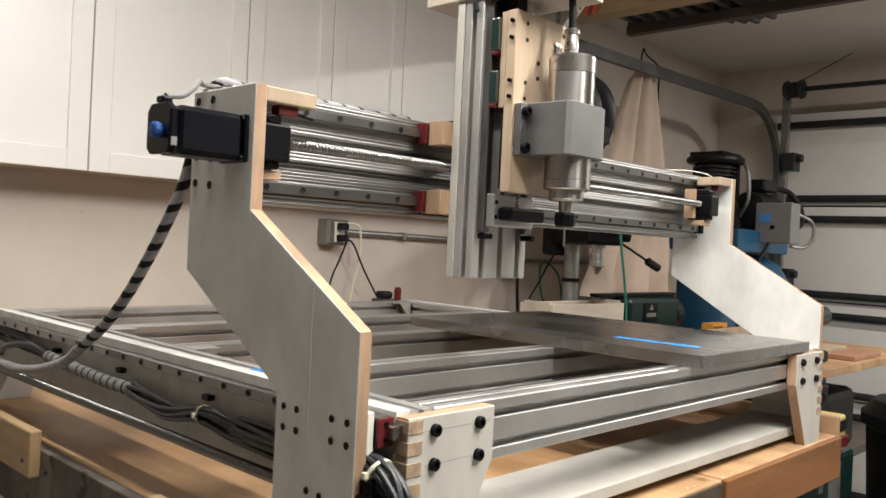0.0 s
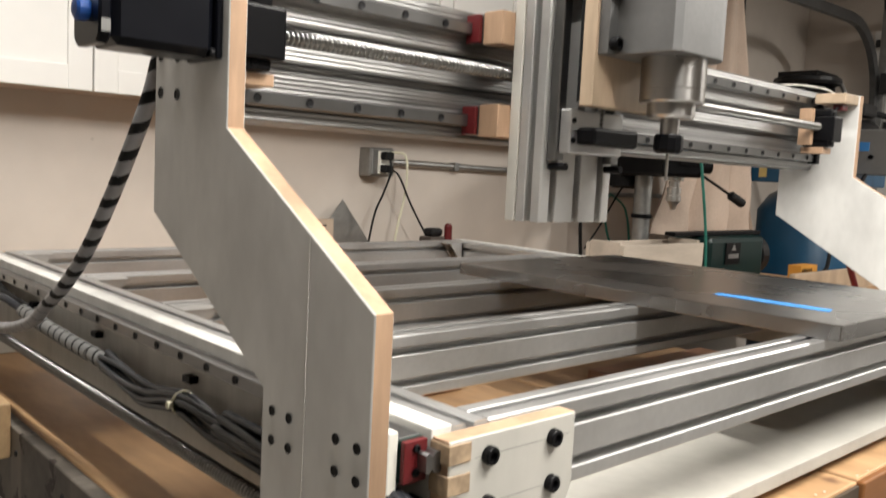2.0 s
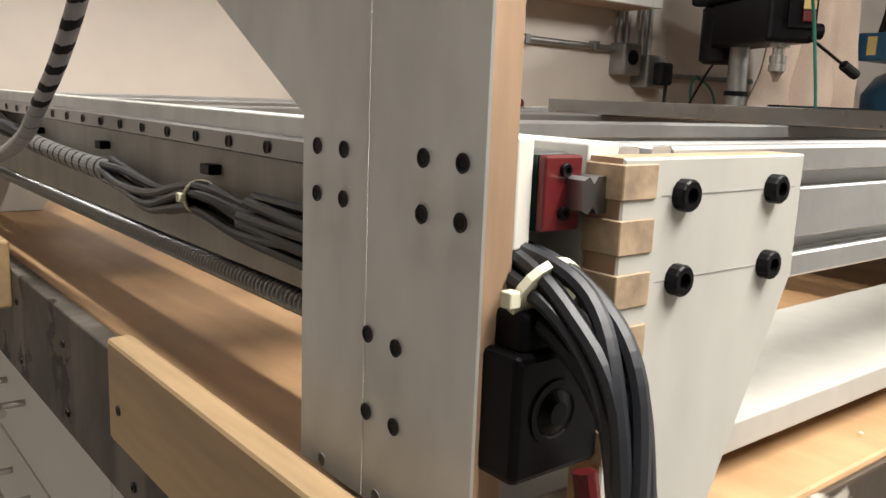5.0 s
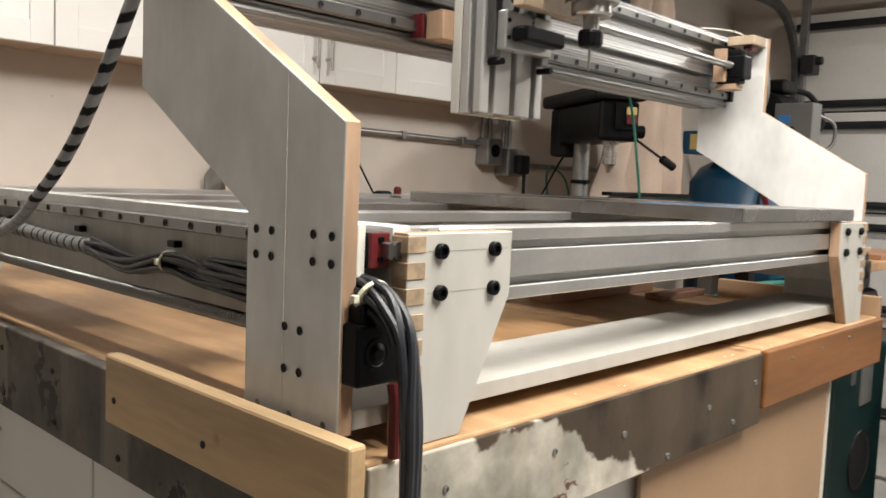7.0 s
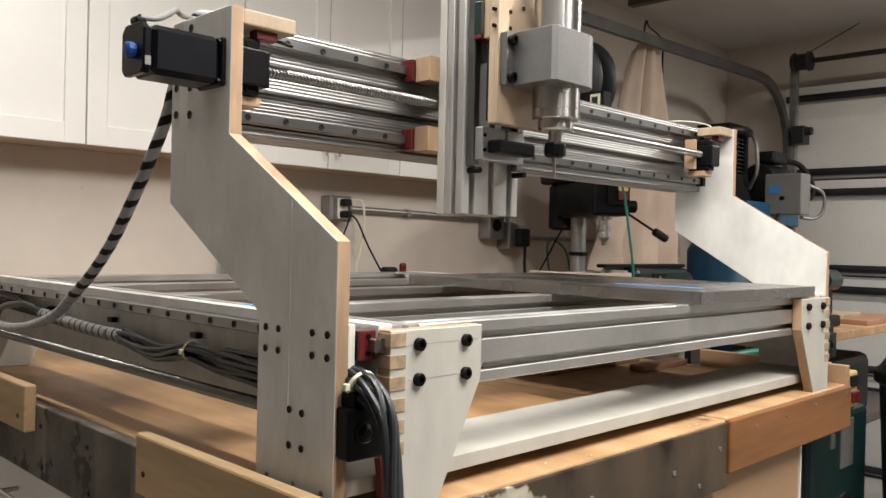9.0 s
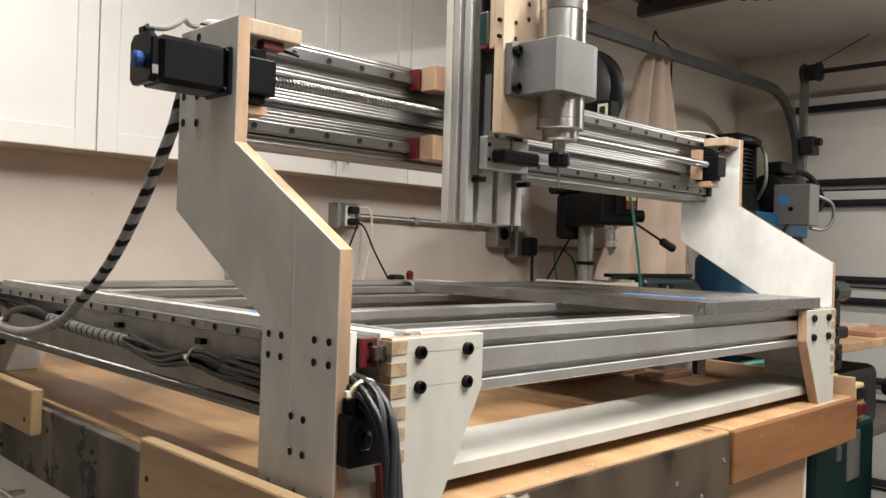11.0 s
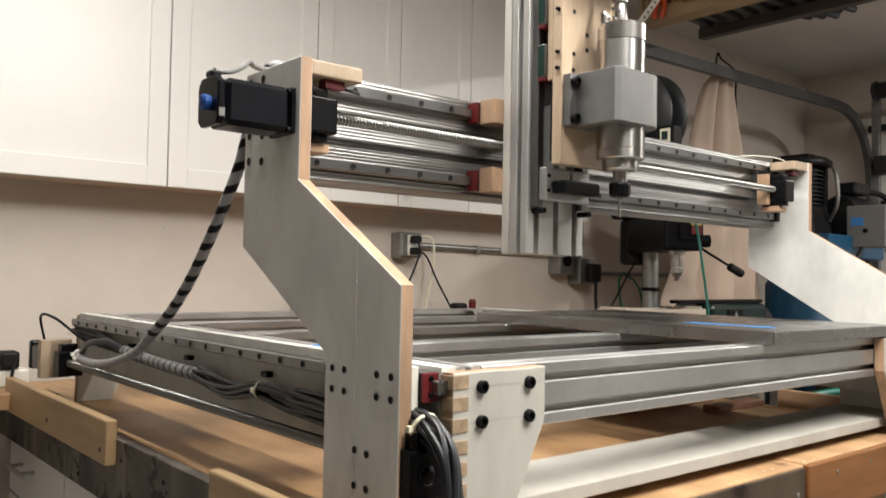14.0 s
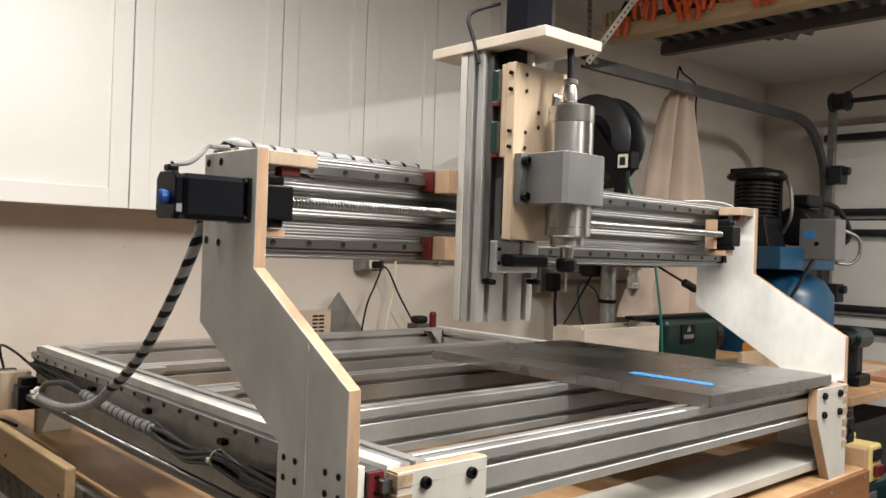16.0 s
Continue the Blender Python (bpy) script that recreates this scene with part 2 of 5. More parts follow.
def soiled_along_x(m, x0, x1, grime):
    """Grime that takes over a painted board along its length."""
    n, l = m.node_tree.nodes, m.node_tree.links
    b = n["Principled BSDF"]
    src = b.inputs["Base Color"].links[0].from_socket
    tc = n.new("ShaderNodeTexCoord")
    xyz = n.new("ShaderNodeSeparateXYZ")
    l.new(tc.outputs["Object"], xyz.inputs[0])
    noi = n.new("ShaderNodeTexNoise")
    noi.inputs["Scale"].default_value, noi.inputs["Detail"].default_value = 14.0, 8
    l.new(tc.outputs["Object"], noi.inputs["Vector"])
    add = n.new("ShaderNodeMath")
    add.operation = "MULTIPLY_ADD"
    add.inputs[1].default_value = 0.45
    l.new(noi.outputs[0], add.inputs[0])
    up = n.new("ShaderNodeMath")
    up.operation = "MULTIPLY_ADD"
    up.inputs[1].default_value = 2.4
    l.new(xyz.outputs[2], up.inputs[0])
    l.new(xyz.outputs[0], up.inputs[2])
    l.new(up.outputs[0], add.inputs[2])
    mr = n.new("ShaderNodeMapRange")
    mr.inputs[1].default_value, mr.inputs[2].default_value = x0 + 2.14, x1 + 2.14
    l.new(add.outputs[0], mr.inputs[0])
    mx = n.new("ShaderNodeMix")
    mx.data_type = "RGBA"
    l.new(mr.outputs[0], mx.inputs[0])
    l.new(src, mx.inputs[6])
    mp = n.new("ShaderNodeMapping")
    mp.inputs["Scale"].default_value = (4.5, 4.5, 2.4)
    l.new(tc.outputs["Object"], mp.inputs[0])
    run = n.new("ShaderNodeTexNoise")
    run.inputs["Scale"].default_value, run.inputs["Detail"].default_value = 2.6, 7
    l.new(mp.outputs[0], run.inputs["Vector"])
    ramp = n.new("ShaderNodeValToRGB")
    e = ramp.color_ramp.elements
    e[0].position, e[1].position = 0.36, 0.66
    e[0].color, e[1].color = (0.016, 0.008, 0.006, 1), (*(1.5 * c for c in grime), 1)
    e.new(0.46).color = (*grime, 1)
    l.new(run.outputs[0], ramp.inputs[0])
    l.new(ramp.outputs[0], mx.inputs[7])
    l.new(mx.outputs[2], b.inputs["Base Color"])


soiled_along_x(M_APRON_WHITE, 0.42, 0.44, (0.050, 0.036, 0.024))


def ribbed(m, period, depth):
    """Fine drawn ribs that run along a bar, one above another."""
    n, l = m.node_tree.nodes, m.node_tree.links
    tc, wave, bp = n.new("ShaderNodeTexCoord"), n.new("ShaderNodeTexWave"), n.new("ShaderNodeBump")
    wave.bands_direction = "Z"
    wave.inputs["Scale"].default_value = 0.314 / period
    l.new(tc.outputs["Object"], wave.inputs["Vector"])
    bp.inputs["Strength"].default_value, bp.inputs["Distance"].default_value = 1.0, depth
    l.new(wave.outputs[1], bp.inputs["Height"])
    old = n["Principled BSDF"].inputs["Normal"].links[0].from_socket
    l.new(old, bp.inputs["Normal"])
    l.new(bp.outputs[0], n["Principled BSDF"].inputs["Normal"])


ribbed(M_BEAM, 0.0048, 0.0005)


def knotted(m, scale, colour, size):
    """A few dark knots and scorch marks in raw wood."""
    n, l = m.node_tree.nodes, m.node_tree.links
    b = n["Principled BSDF"]
    src = b.inputs["Base Color"].links[0].from_socket
    tc, vo, mr, mx = n.new("ShaderNodeTexCoord"), n.new("ShaderNodeTexVoronoi"), n.new("ShaderNodeMapRange"), n.new("ShaderNodeMix")
    warp = n.new("ShaderNodeTexNoise")
    warp.inputs["Scale"].default_value = 40
    add = n.new("ShaderNodeMix")
    add.data_type, add.blend_type = "RGBA", "LINEAR_LIGHT"
    add.inputs[0].default_value = 0.012
    l.new(tc.outputs["Object"], warp.inputs["Vector"])
    l.new(tc.outputs["Object"], add.inputs[6])
    l.new(warp.outputs[1], add.inputs[7])
    vo.inputs["Scale"].default_value = scale
    l.new(add.outputs[2], vo.inputs["Vector"])
    mr.inputs[1].default_value, mr.inputs[2].default_value = size * 0.4, size
    mr.inputs[3].default_value, mr.inputs[4].default_value = 0.85, 0.0
    l.new(vo.outputs["Distance"], mr.inputs[0])
    mx.data_type = "RGBA"
    mx.inputs[7].default_value = (*colour, 1)
    l.new(mr.outputs[0], mx.inputs[0])
    l.new(src, mx.inputs[6])
    l.new(mx.outputs[2], b.inputs["Base Color"])


knotted(M_MAPLE, 9.0, (0.16, 0.07, 0.035), 0.13)
knotted(M_PINE, 6.0, (0.28, 0.13, 0.05), 0.07)
knotted(M_BENCH, 5.0, (0.15, 0.075, 0.04), 0.09)


# ---- mesh helpers ----
def finish(bm, name, mats):
    me = bpy.data.meshes.new(name)
    bm.normal_update()
    bm.to_mesh(me)
    bm.free()
    for m in mats if isinstance(mats, (list, tuple)) else [mats]:
        me.materials.append(m)
    return me


def part(name, bm, mats, parent=None, label="", smooth=False):
    me = finish(bm, name, mats)
    if smooth:
        me.shade_smooth()
        me.set_sharp_from_angle(angle=radians(38))
    ob = new(name, me)
    if parent:
        ob.parent = parent
    if label:
        tagged(ob, label)
    return ob


def thing(name, label, category, group="", kind=""):
    return tagged(new(name), label, category, group, kind)


def single(name, bm, mats, label, category, group="", kind="", smooth=False):
    return tagged(part(name, bm, mats, smooth=smooth), label, category, group, kind)


def box(bm, x0, x1, y0, y1, z0, z1, bevel=0.0, mat=0, segs=2):
    vs = [bm.verts.new((x, y, z)) for x in (x0, x1) for y in (y0, y1) for z in (z0, z1)]
    faces = [bm.faces.new([vs[i] for i in f]) for f in ((0, 1, 3, 2), (4, 6, 7, 5), (0, 4, 5, 1), (2, 3, 7, 6), (0, 2, 6, 4), (1, 5, 7, 3))]
    for f in faces:
        f.material_index = mat
    if bevel:
        es = list({e for f in faces for e in f.edges})
        out = bmesh.ops.bevel(bm, geom=es, offset=bevel, segments=segs, affect="EDGES", profile=0.5)
        for f in out["faces"]:
            f.material_index = mat
    return vs


def boxm(*a, **k):
    bm = bmesh.new()
    box(bm, *a, **k)
    return bm


def prism(bm, pts, axis, a, b, bevel=0.0, mat=0, side=None):
    """A polygon of two coordinates drawn along an axis from a to b. side: material of the drawn faces."""
    def put(u, v, w):
        return {"x": (w, u, v), "y": (u, w, v), "z": (u, v, w)}[axis]
    lo, hi = [bm.verts.new(put(u, v, a)) for u, v in pts], [bm.verts.new(put(u, v, b)) for u, v in pts]
    f1, f2 = bm.faces.new(lo), bm.faces.new(hi[::-1])
    f1.material_index = f2.material_index = mat
    n = len(pts)
    sides = []
    for i in range(n):
        f = bm.faces.new((lo[i], hi[i], hi[(i + 1) % n], lo[(i + 1) % n]))
        f.material_index = mat if side is None else side
        sides.append(f)
    bmesh.ops.recalc_face_normals(bm, faces=[f1, f2, *sides])
    if bevel:
        es = list({e for f in (f1, f2) for e in f.edges})
        bmesh.ops.bevel(bm, geom=es, offset=bevel, segments=1, affect="EDGES")
    return bm


def frames(pts):
    """Points of a path with two axes across it."""
    out, up = [], None
    for i, p in enumerate(pts):
        d = (Vector(pts[min(i + 1, len(pts) - 1)]) - Vector(pts[max(i - 1, 0)])).normalized()
        if up is None:
            up = Vector((0, 0, 1)) if abs(d.z) < 0.9 else Vector((1, 0, 0))
        side = d.cross(up).normalized()
        up = side.cross(d).normalized()
        out.append((Vector(p), side, up))
    return out


def smooth_path(pts, steps=8):
    """A Catmull-Rom curve through the points."""
    p = [Vector(q) for q in pts]
    p = [2 * p[0] - p[1], *p, 2 * p[-1] - p[-2]]
    out = []
    for i in range(1, len(p) - 2):
        for s in range(steps):
            t = s / steps
            out.append(0.5 * (2 * p[i] + (p[i + 1] - p[i - 1]) * t + (2 * p[i - 1] - 5 * p[i] + 4 * p[i + 1] - p[i + 2]) * t * t
                              + (3 * p[i] - p[i - 1] - 3 * p[i + 1] + p[i + 2]) * t ** 3))
    return out + [p[-2]]


def tube(bm, pts, r, seg=10, mat=0, stripe=None, caps=True):
    """A round tube along points. r: a radius, or one of the distance along. stripe: (pitch, share, material) of a helical band."""
    rings, s = [], 0.0
    fr = frames(pts)
    arcs = []
    for i, (p, a, b) in enumerate(fr):
        if i:
            s += (p - fr[i - 1][0]).length
        arcs.append(s)
        rr = r(s) if callable(r) else r
        rings.append([bm.verts.new(p + rr * (math.cos(2 * math.pi * k / seg) * a + math.sin(2 * math.pi * k / seg) * b)) for k in range(seg)])
    for i in range(len(rings) - 1):
        for k in range(seg):
            f = bm.faces.new((rings[i][k], rings[i][(k + 1) % seg], rings[i + 1][(k + 1) % seg], rings[i + 1][k]))
            f.material_index = mat
            if stripe and ((arcs[i] / stripe[0] + k / seg) % 1.0) < stripe[1]:
                f.material_index = stripe[2]
    if caps:
        bm.faces.new(rings[0]).material_index = mat
        bm.faces.new(rings[-1][::-1]).material_index = mat
    bmesh.ops.recalc_face_normals(bm, faces=bm.faces[:])
    return bm


def tubem(pts, r, seg=10, **k):
    return tube(bmesh.new(), pts, r, seg, **k)


def rod(bm, p0, p1, r, seg=16, mat=0, bevel=0.0):
    p0, p1 = Vector(p0), Vector(p1)
    if bevel:
        d = (p1 - p0).normalized() * bevel
        lathe(bm, p0, p1, [(0, r - bevel), (bevel, r), ((p1 - p0).length - bevel, r), ((p1 - p0).length, r - bevel)], seg, mat)
        return bm
    return tube(bm, [p0, p1], r, seg, mat)


def lathe(bm, p0, p1, prof, seg=24, mat=0):
    """A turned body on the axis p0 to p1; prof: distance along it and radius."""
    p0, p1 = Vector(p0), Vector(p1)
    d = (p1 - p0).normalized()
    u = d.cross(Vector((0, 0, 1)) if abs(d.z) < 0.9 else Vector((1, 0, 0))).normalized()
    v = d.cross(u)
    rings = []
    for s, r in prof:
        rings.append([bm.verts.new(p0 + d * s + max(r, 1e-4) * (math.cos(2 * math.pi * k / seg) * u + math.sin(2 * math.pi * k / seg) * v)) for k in range(seg)])
    fs = []
    for i in range(len(rings) - 1):
        for k in range(seg):
            f = bm.faces.new((rings[i][k], rings[i][(k + 1) % seg], rings[i + 1][(k + 1) % seg], rings[i + 1][k]))
            f.material_index = mat
            fs.append(f)
    for ring in (rings[0], rings[-1]):
        f = bm.faces.new(ring)
        f.material_index = mat
        fs.append(f)
    bmesh.ops.recalc_face_normals(bm, faces=fs)
    return bm


U = 0.0381


def slot_outline(nu, nv, u0, v0):
    """The outline of a slotted extrusion, nu by nv squares of 38 mm, from its corner."""
    w, neck, deep, half = 0.0047, 0.0040, 0.0140, 0.0095
    pts = []
    edges = [((0, 0), (1, 0), nu), ((nu, 0), (0, 1), nv), ((nu, nv), (-1, 0), nu), ((0, nv), (0, -1), nv)]
    for (a, b), (du, dv), n in edges:
        inn = (-dv, du)
        c = 0.0018
        pts.append((u0 + a * U + inn[0] * c, v0 + b * U + inn[1] * c))
        pts.append((u0 + a * U + du * c, v0 + b * U + dv * c))
        for i in range(n):
            cu, cv = u0 + a * U + du * (i + 0.5) * U, v0 + b * U + dv * (i + 0.5) * U
            for along, into in ((-w - 0.0011, 0), (-w, 0.0011), (-w, neck), (-half, neck), (-half * 0.6, deep), (half * 0.6, deep), (half, neck), (w, neck), (w, 0.0011), (w + 0.0011, 0)):
                pts.append((cu + du * along + inn[0] * into, cv + dv * along + inn[1] * into))
    return pts


def extrusion(nu, nv, u0, v0, axis, a, b):
    return prism(bmesh.new(), slot_outline(nu, nv, u0, v0), axis, a, b)


def bolt(p, d, r=0.008, h=0.008, name="bolt", parent=None, mat=None):
    """A socket cap screw head standing on p along d."""
    bm = bmesh.new()
    p, d = Vector(p), Vector(d)
    lathe(bm, p, p + d, [(0, r), (h * 0.85, r), (h, r * 0.88), (h, r * 0.52), (h * 0.45, r * 0.5), (h * 0.45, 0)], 14)
    return part(name, bm, mat or M_BLACK, parent)


def hole(p, d, r, parent, name="bolt_hole"):
    """A counterbored hole with a dark screw deep in it, set into a face."""
    bm = bmesh.new()
    p, d = Vector(p), Vector(d)
    lathe(bm, p + d * 0.0006, p + d, [(0, r * 0.2), (0, r), (0.0006, r * 1.05), (0.0006, r * 0.9), (-0.0002, r * 0.55)], 14)
    return part(name, bm, M_RUBBER, parent)


def thread(p0, p1, r, pitch, seg=16, depth=0.0020):
    """A ball screw with its round groove winding along it."""
    bm = bmesh.new()
    p0, p1 = Vector(p0), Vector(p1)
    n = int((p1 - p0).length / (pitch / 8))
    fr = frames([p0.lerp(p1, i / n) for i in range(n + 1)])
    rings = []
    for i, (p, a, b) in enumerate(fr):
        ring = []
        for k in range(seg):
            ph = (i / 8 + k / seg) % 1.0
            rr = r - depth * max(0.0, math.sin(math.pi * min(1.0, ph / 0.62)))
            ring.append(bm.verts.new(p + rr * (math.cos(2 * math.pi * k / seg) * a + math.sin(2 * math.pi * k / seg) * b)))
        rings.append(ring)
    for i in range(n):
        for k in range(seg):
            bm.faces.new((rings[i][k], rings[i][(k + 1) % seg], rings[i + 1][(k + 1) % seg], rings[i + 1][k]))
    bm.faces.new(rings[0])
    bm.faces.new(rings[-1][::-1])
    bmesh.ops.recalc_face_normals(bm, faces=bm.faces[:])
    return bm


# ---- setting ----
BX0, BX1, BY0, BY1, H = -2.6, 4.33, -3.2, 1.77, 2.45
single("floor", boxm(BX0, BX1, BY0, BY1, -0.1, 0), M_FLOOR, "grey concrete garage floor", "floor", kind="structure")
single("ceiling", boxm(BX0, BX1, BY0, BY1, H, H + 0.1), M_CEIL, "painted drywall garage ceiling", "ceiling", kind="structure")
single("wall_north", boxm(BX0 - 0.12, BX1 + 0.12, BY1, BY1 + 0.12, 0, H), M_WALL, "cream painted plaster wall behind the bench", "wall", kind="structure")
# two unseen walls close the room; their dark colour holds down bounce and reflections
single("wall_south", boxm(BX0 - 0.12, BX1 + 0.12, BY0 - 0.12, BY0, 0, H), M_DIMWALL, "unseen wall opposite the bench, darkened to cut bounced light", "wall", kind="structure")
single("wall_west", boxm(BX0 - 0.12, BX0, BY0, BY1, 0, H), M_DIMWALL, "unseen side wall, darkened to cut bounced light", "wall", kind="structure")
# the east wall carries the garage door between its piers, under a lintel
GD0, GD1, GDT = -2.9, 1.36, 2.16
bm = bmesh.new()
box(bm, BX1, BX1 + 0.12, GD1 + 0.02, BY1, 0, H)
box(bm, BX1, BX1 + 0.12, BY0, GD0 - 0.02, 0, H)
box(bm, BX1, BX1 + 0.12, GD0 - 0.02, GD1 + 0.02, GDT, H)
single("wall_east", bm, M_WALL, "cream painted wall round the garage door", "wall", kind="structure")

gdoor = thing("door_1", "closed sectional garage door with dark steel struts", "garage door", kind="structure")
GX = 4.22
for i in range(4):
    z0 = 0.01 + i * 0.535
    bm = boxm(GX, GX + 0.045, GD0, GD1, z0, z0 + 0.525, bevel=0.006)
    part("panel", bm, M_DOOR, gdoor)
    for zz in (z0 + 0.035, z0 + 0.455):
        bm = prism(bmesh.new(), [(GX, zz - 0.012), (GX - 0.028, zz - 0.02), (GX - 0.034, zz), (GX - 0.028, zz + 0.02), (GX, zz + 0.012)], "y", GD0 + 0.03, GD1 - 0.02)
        part("strut", bm, M_STRUT, gdoor, "dark steel stiffening strut")
bm = bmesh.new()
rod(bm, (4.03, GD0 - 0.1, 2.243), (4.03, 1.21, 2.243), 0.014)
part("torsion_shaft", bm, M_STRUT, gdoor)
bm = bmesh.new()
lathe(bm, (4.03, 1.135, 2.243), (4.03, 1.255, 2.243), [(0, 0.02), (0.005, 0.05), (0.02, 0.055), (0.025, 0.045), (0.085, 0.045), (0.09, 0.055), (0.105, 0.05), (0.11, 0.02)], 20)
part("cable_drum", bm, M_STRUT, gdoor, "dark cast cable drum")

track = thing("garage_door_track", "dark curved steel track of the garage door", "door track")
TY, TXE, TZ = 1.285, 1.92, 2.10
path = [(TXE, TY, TZ)] + [(x, TY, TZ + 0.025 * (x - TXE) / 1.7) for x in (2.4, 2.9, 3.4, 3.70)]
for k in range(1, 9):
    a = math.radians(90 - k * 90 / 8)
    path.append((3.725 + 0.36 * math.cos(a), TY, TZ + 0.025 - 0.36 + 0.36 * math.sin(a)))
path += [(4.085, TY, 1.4), (4.085, TY, 0.02)]
bm = bmesh.new()
fr = frames(path)
prof = [(-0.014, -0.023), (0.014, -0.023), (0.014, 0.023), (-0.014, 0.023), (-0.014, 0.011), (-0.011, 0.011), (-0.011, 0.020), (0.011, 0.020), (0.011, -0.020), (-0.011, -0.020), (-0.011, -0.011), (-0.014, -0.011)]
rings = [[bm.verts.new(p + a * u + b * v) for u, v in prof] for p, a, b in fr]
for r0, r1 in zip(rings, rings[1:]):
    for k in range(len(prof)):
        bm.faces.new((r0[k], r0[(k + 1) % len(prof)], r1[(k + 1) % len(prof)], r1[k]))
bmesh.ops.recalc_face_normals(bm, faces=bm.faces[:])
part("rail", bm, M_DARKGALV, track)
part("jamb_angle", boxm(4.103, 4.135, TY - 0.040, TY + 0.000, 0.0, 2.30, bevel=0.002), M_GALV, track)
for z in (1.85, 1.2, 0.6):
    bm = boxm(4.06, 4.15, TY - 0.10, TY - 0.03, z - 0.05, z + 0.05, bevel=0.004)
    rod(bm, (4.10, TY - 0.13, z + 0.02), (4.10, TY - 0.03, z + 0.02), 0.022)
    part("hinge", bm, M_STRUT, track)


def strap(p0, p1, n):
    """A perforated steel strip."""
    p0, p1 = Vector(p0), Vector(p1)
    d = (p1 - p0).normalized()
    s = d.cross(Vector((0, 1, 0)) if abs(d.y) < 0.9 else Vector((1, 0, 0))).normalized() * 0.014
    q = d.cross(s).normalized() * 0.0015
    bm = bmesh.new()
    vs = [bm.verts.new(p + a * s + b * q) for p in (p0, p1) for a in (-1, 1) for b in (-1, 1)]
    for f in ((0, 1, 3, 2), (4, 6, 7, 5), (0, 4, 5, 1), (2, 3, 7, 6), (0, 2, 6, 4), (1, 5, 7, 3)):
        bm.faces.new([vs[i] for i in f])
    for i in range(n):
        c = p0.lerp(p1, (i + 0.5) / n)
        for e in (-1, 1):
            lathe(bm, c + q * 1.25 * e, c + q * 3 * e, [(0, 0.0045), (0.0003, 0.0045)], 8, mat=1)
    bmesh.ops.recalc_face_normals(bm, faces=bm.faces[:])
    return bm


part("hanger_strap", strap((TXE + 0.005, TY - 0.02, TZ), (TXE - 0.005, TY - 0.02, H), 14), [M_GALV, M_BLACK], track)
part("brace_strap", strap((TXE - 0.005, TY - 0.024, TZ - 0.01), (2.070, 1.065, H), 20), [M_WHITEP, M_BLACK], track, "white perforated steel brace")
part("ceiling_angle", strap((2.062, 0.90, H - 0.016), (2.045, 1.56, H - 0.016), 28), [M_WHITEP, M_BLACK], track, "white perforated angle on the ceiling")
part("lift_wire", tubem([(4.03, 1.20, 2.27), (4.18, 0.95, 2.445)], 0.003, 6), M_STRUT, track)
bolt((TXE + 0.03, TY - 0.03, TZ), (0, -1, 0), 0.012, 0.012, "track_bolt", track, M_GALV)


# ---- wall cabinets ----
def door_bm(x0, x1, z0, z1, y):
    """A shaker door: stiles and rails round a recessed panel."""
    bm = bmesh.new()
    s = 0.055
    box(bm, x0, x0 + s, y, y + 0.019, z0, z1, 0.0012, segs=1)
    box(bm, x1 - s, x1, y, y + 0.019, z0, z1, 0.0012, segs=1)
    box(bm, x0 + s, x1 - s, y, y + 0.019, z0, z0 + s, 0.0012, segs=1)
    box(bm, x0 + s, x1 - s, y, y + 0.019, z1 - s, z1, 0.0012, segs=1)
    box(bm, x0 + s - 0.002, x1 - s + 0.002, y + 0.0075, y + 0.016, z0 + s - 0.002, z1 - s + 0.002)
    return bm


CZ0, CZ1, CY = 1.445, 2.44, 1.60
for x0, x1, doors, pulls in ((-0.165, 0.318, [(-0.165, 0.318)], []), (0.318, 0.795, [(0.318, 0.795)], []),
                             (0.795, 1.45, [(0.795, 1.125), (1.125, 1.45)], [1.098, 1.150]), (1.45, 2.12, [(1.45, 1.79), (1.79, 2.12)], [1.755, 1.825])):
    cab = thing("wall_cabinet", "white shaker wall cabinet hung over the bench", "cabinet", "wall cabinets")
    bm = bmesh.new()
    box(bm, x0 + 0.001, x1 - 0.001, CY + 0.022, BY1, CZ0 + 0.006, CZ1, 0.001, segs=1)
    part("body", bm, M_CAB, cab)
    part("underside", boxm(x0 + 0.002, x1 - 0.002, CY + 0.024, BY1, CZ0 + 0.001, CZ0 + 0.006), M_CABIN, cab, "brown unpainted underside")
    for a, b in doors:
        dr = part("door", door_bm(a + 0.002, b - 0.002, CZ0, CZ1 - 0.003, CY), M_CAB, cab)
        if pulls:
            px = min(pulls, key=lambda q: abs(q - (a + b) / 2) if a < q < b else 9)
            bm = tubem([(px, CY, 1.52), (px, CY - 0.028, 1.52), (px, CY - 0.03, 1.50)], 0.005, 8)
            rod(bm, (px, CY - 0.03, 1.485), (px, CY - 0.03, 1.66), 0.0055, 12)
            rod(bm, (px, CY, 1.62), (px, CY - 0.03, 1.62), 0.005, 8)
            part("pull", bm, M_NICKEL, dr, "brushed nickel bar pull")

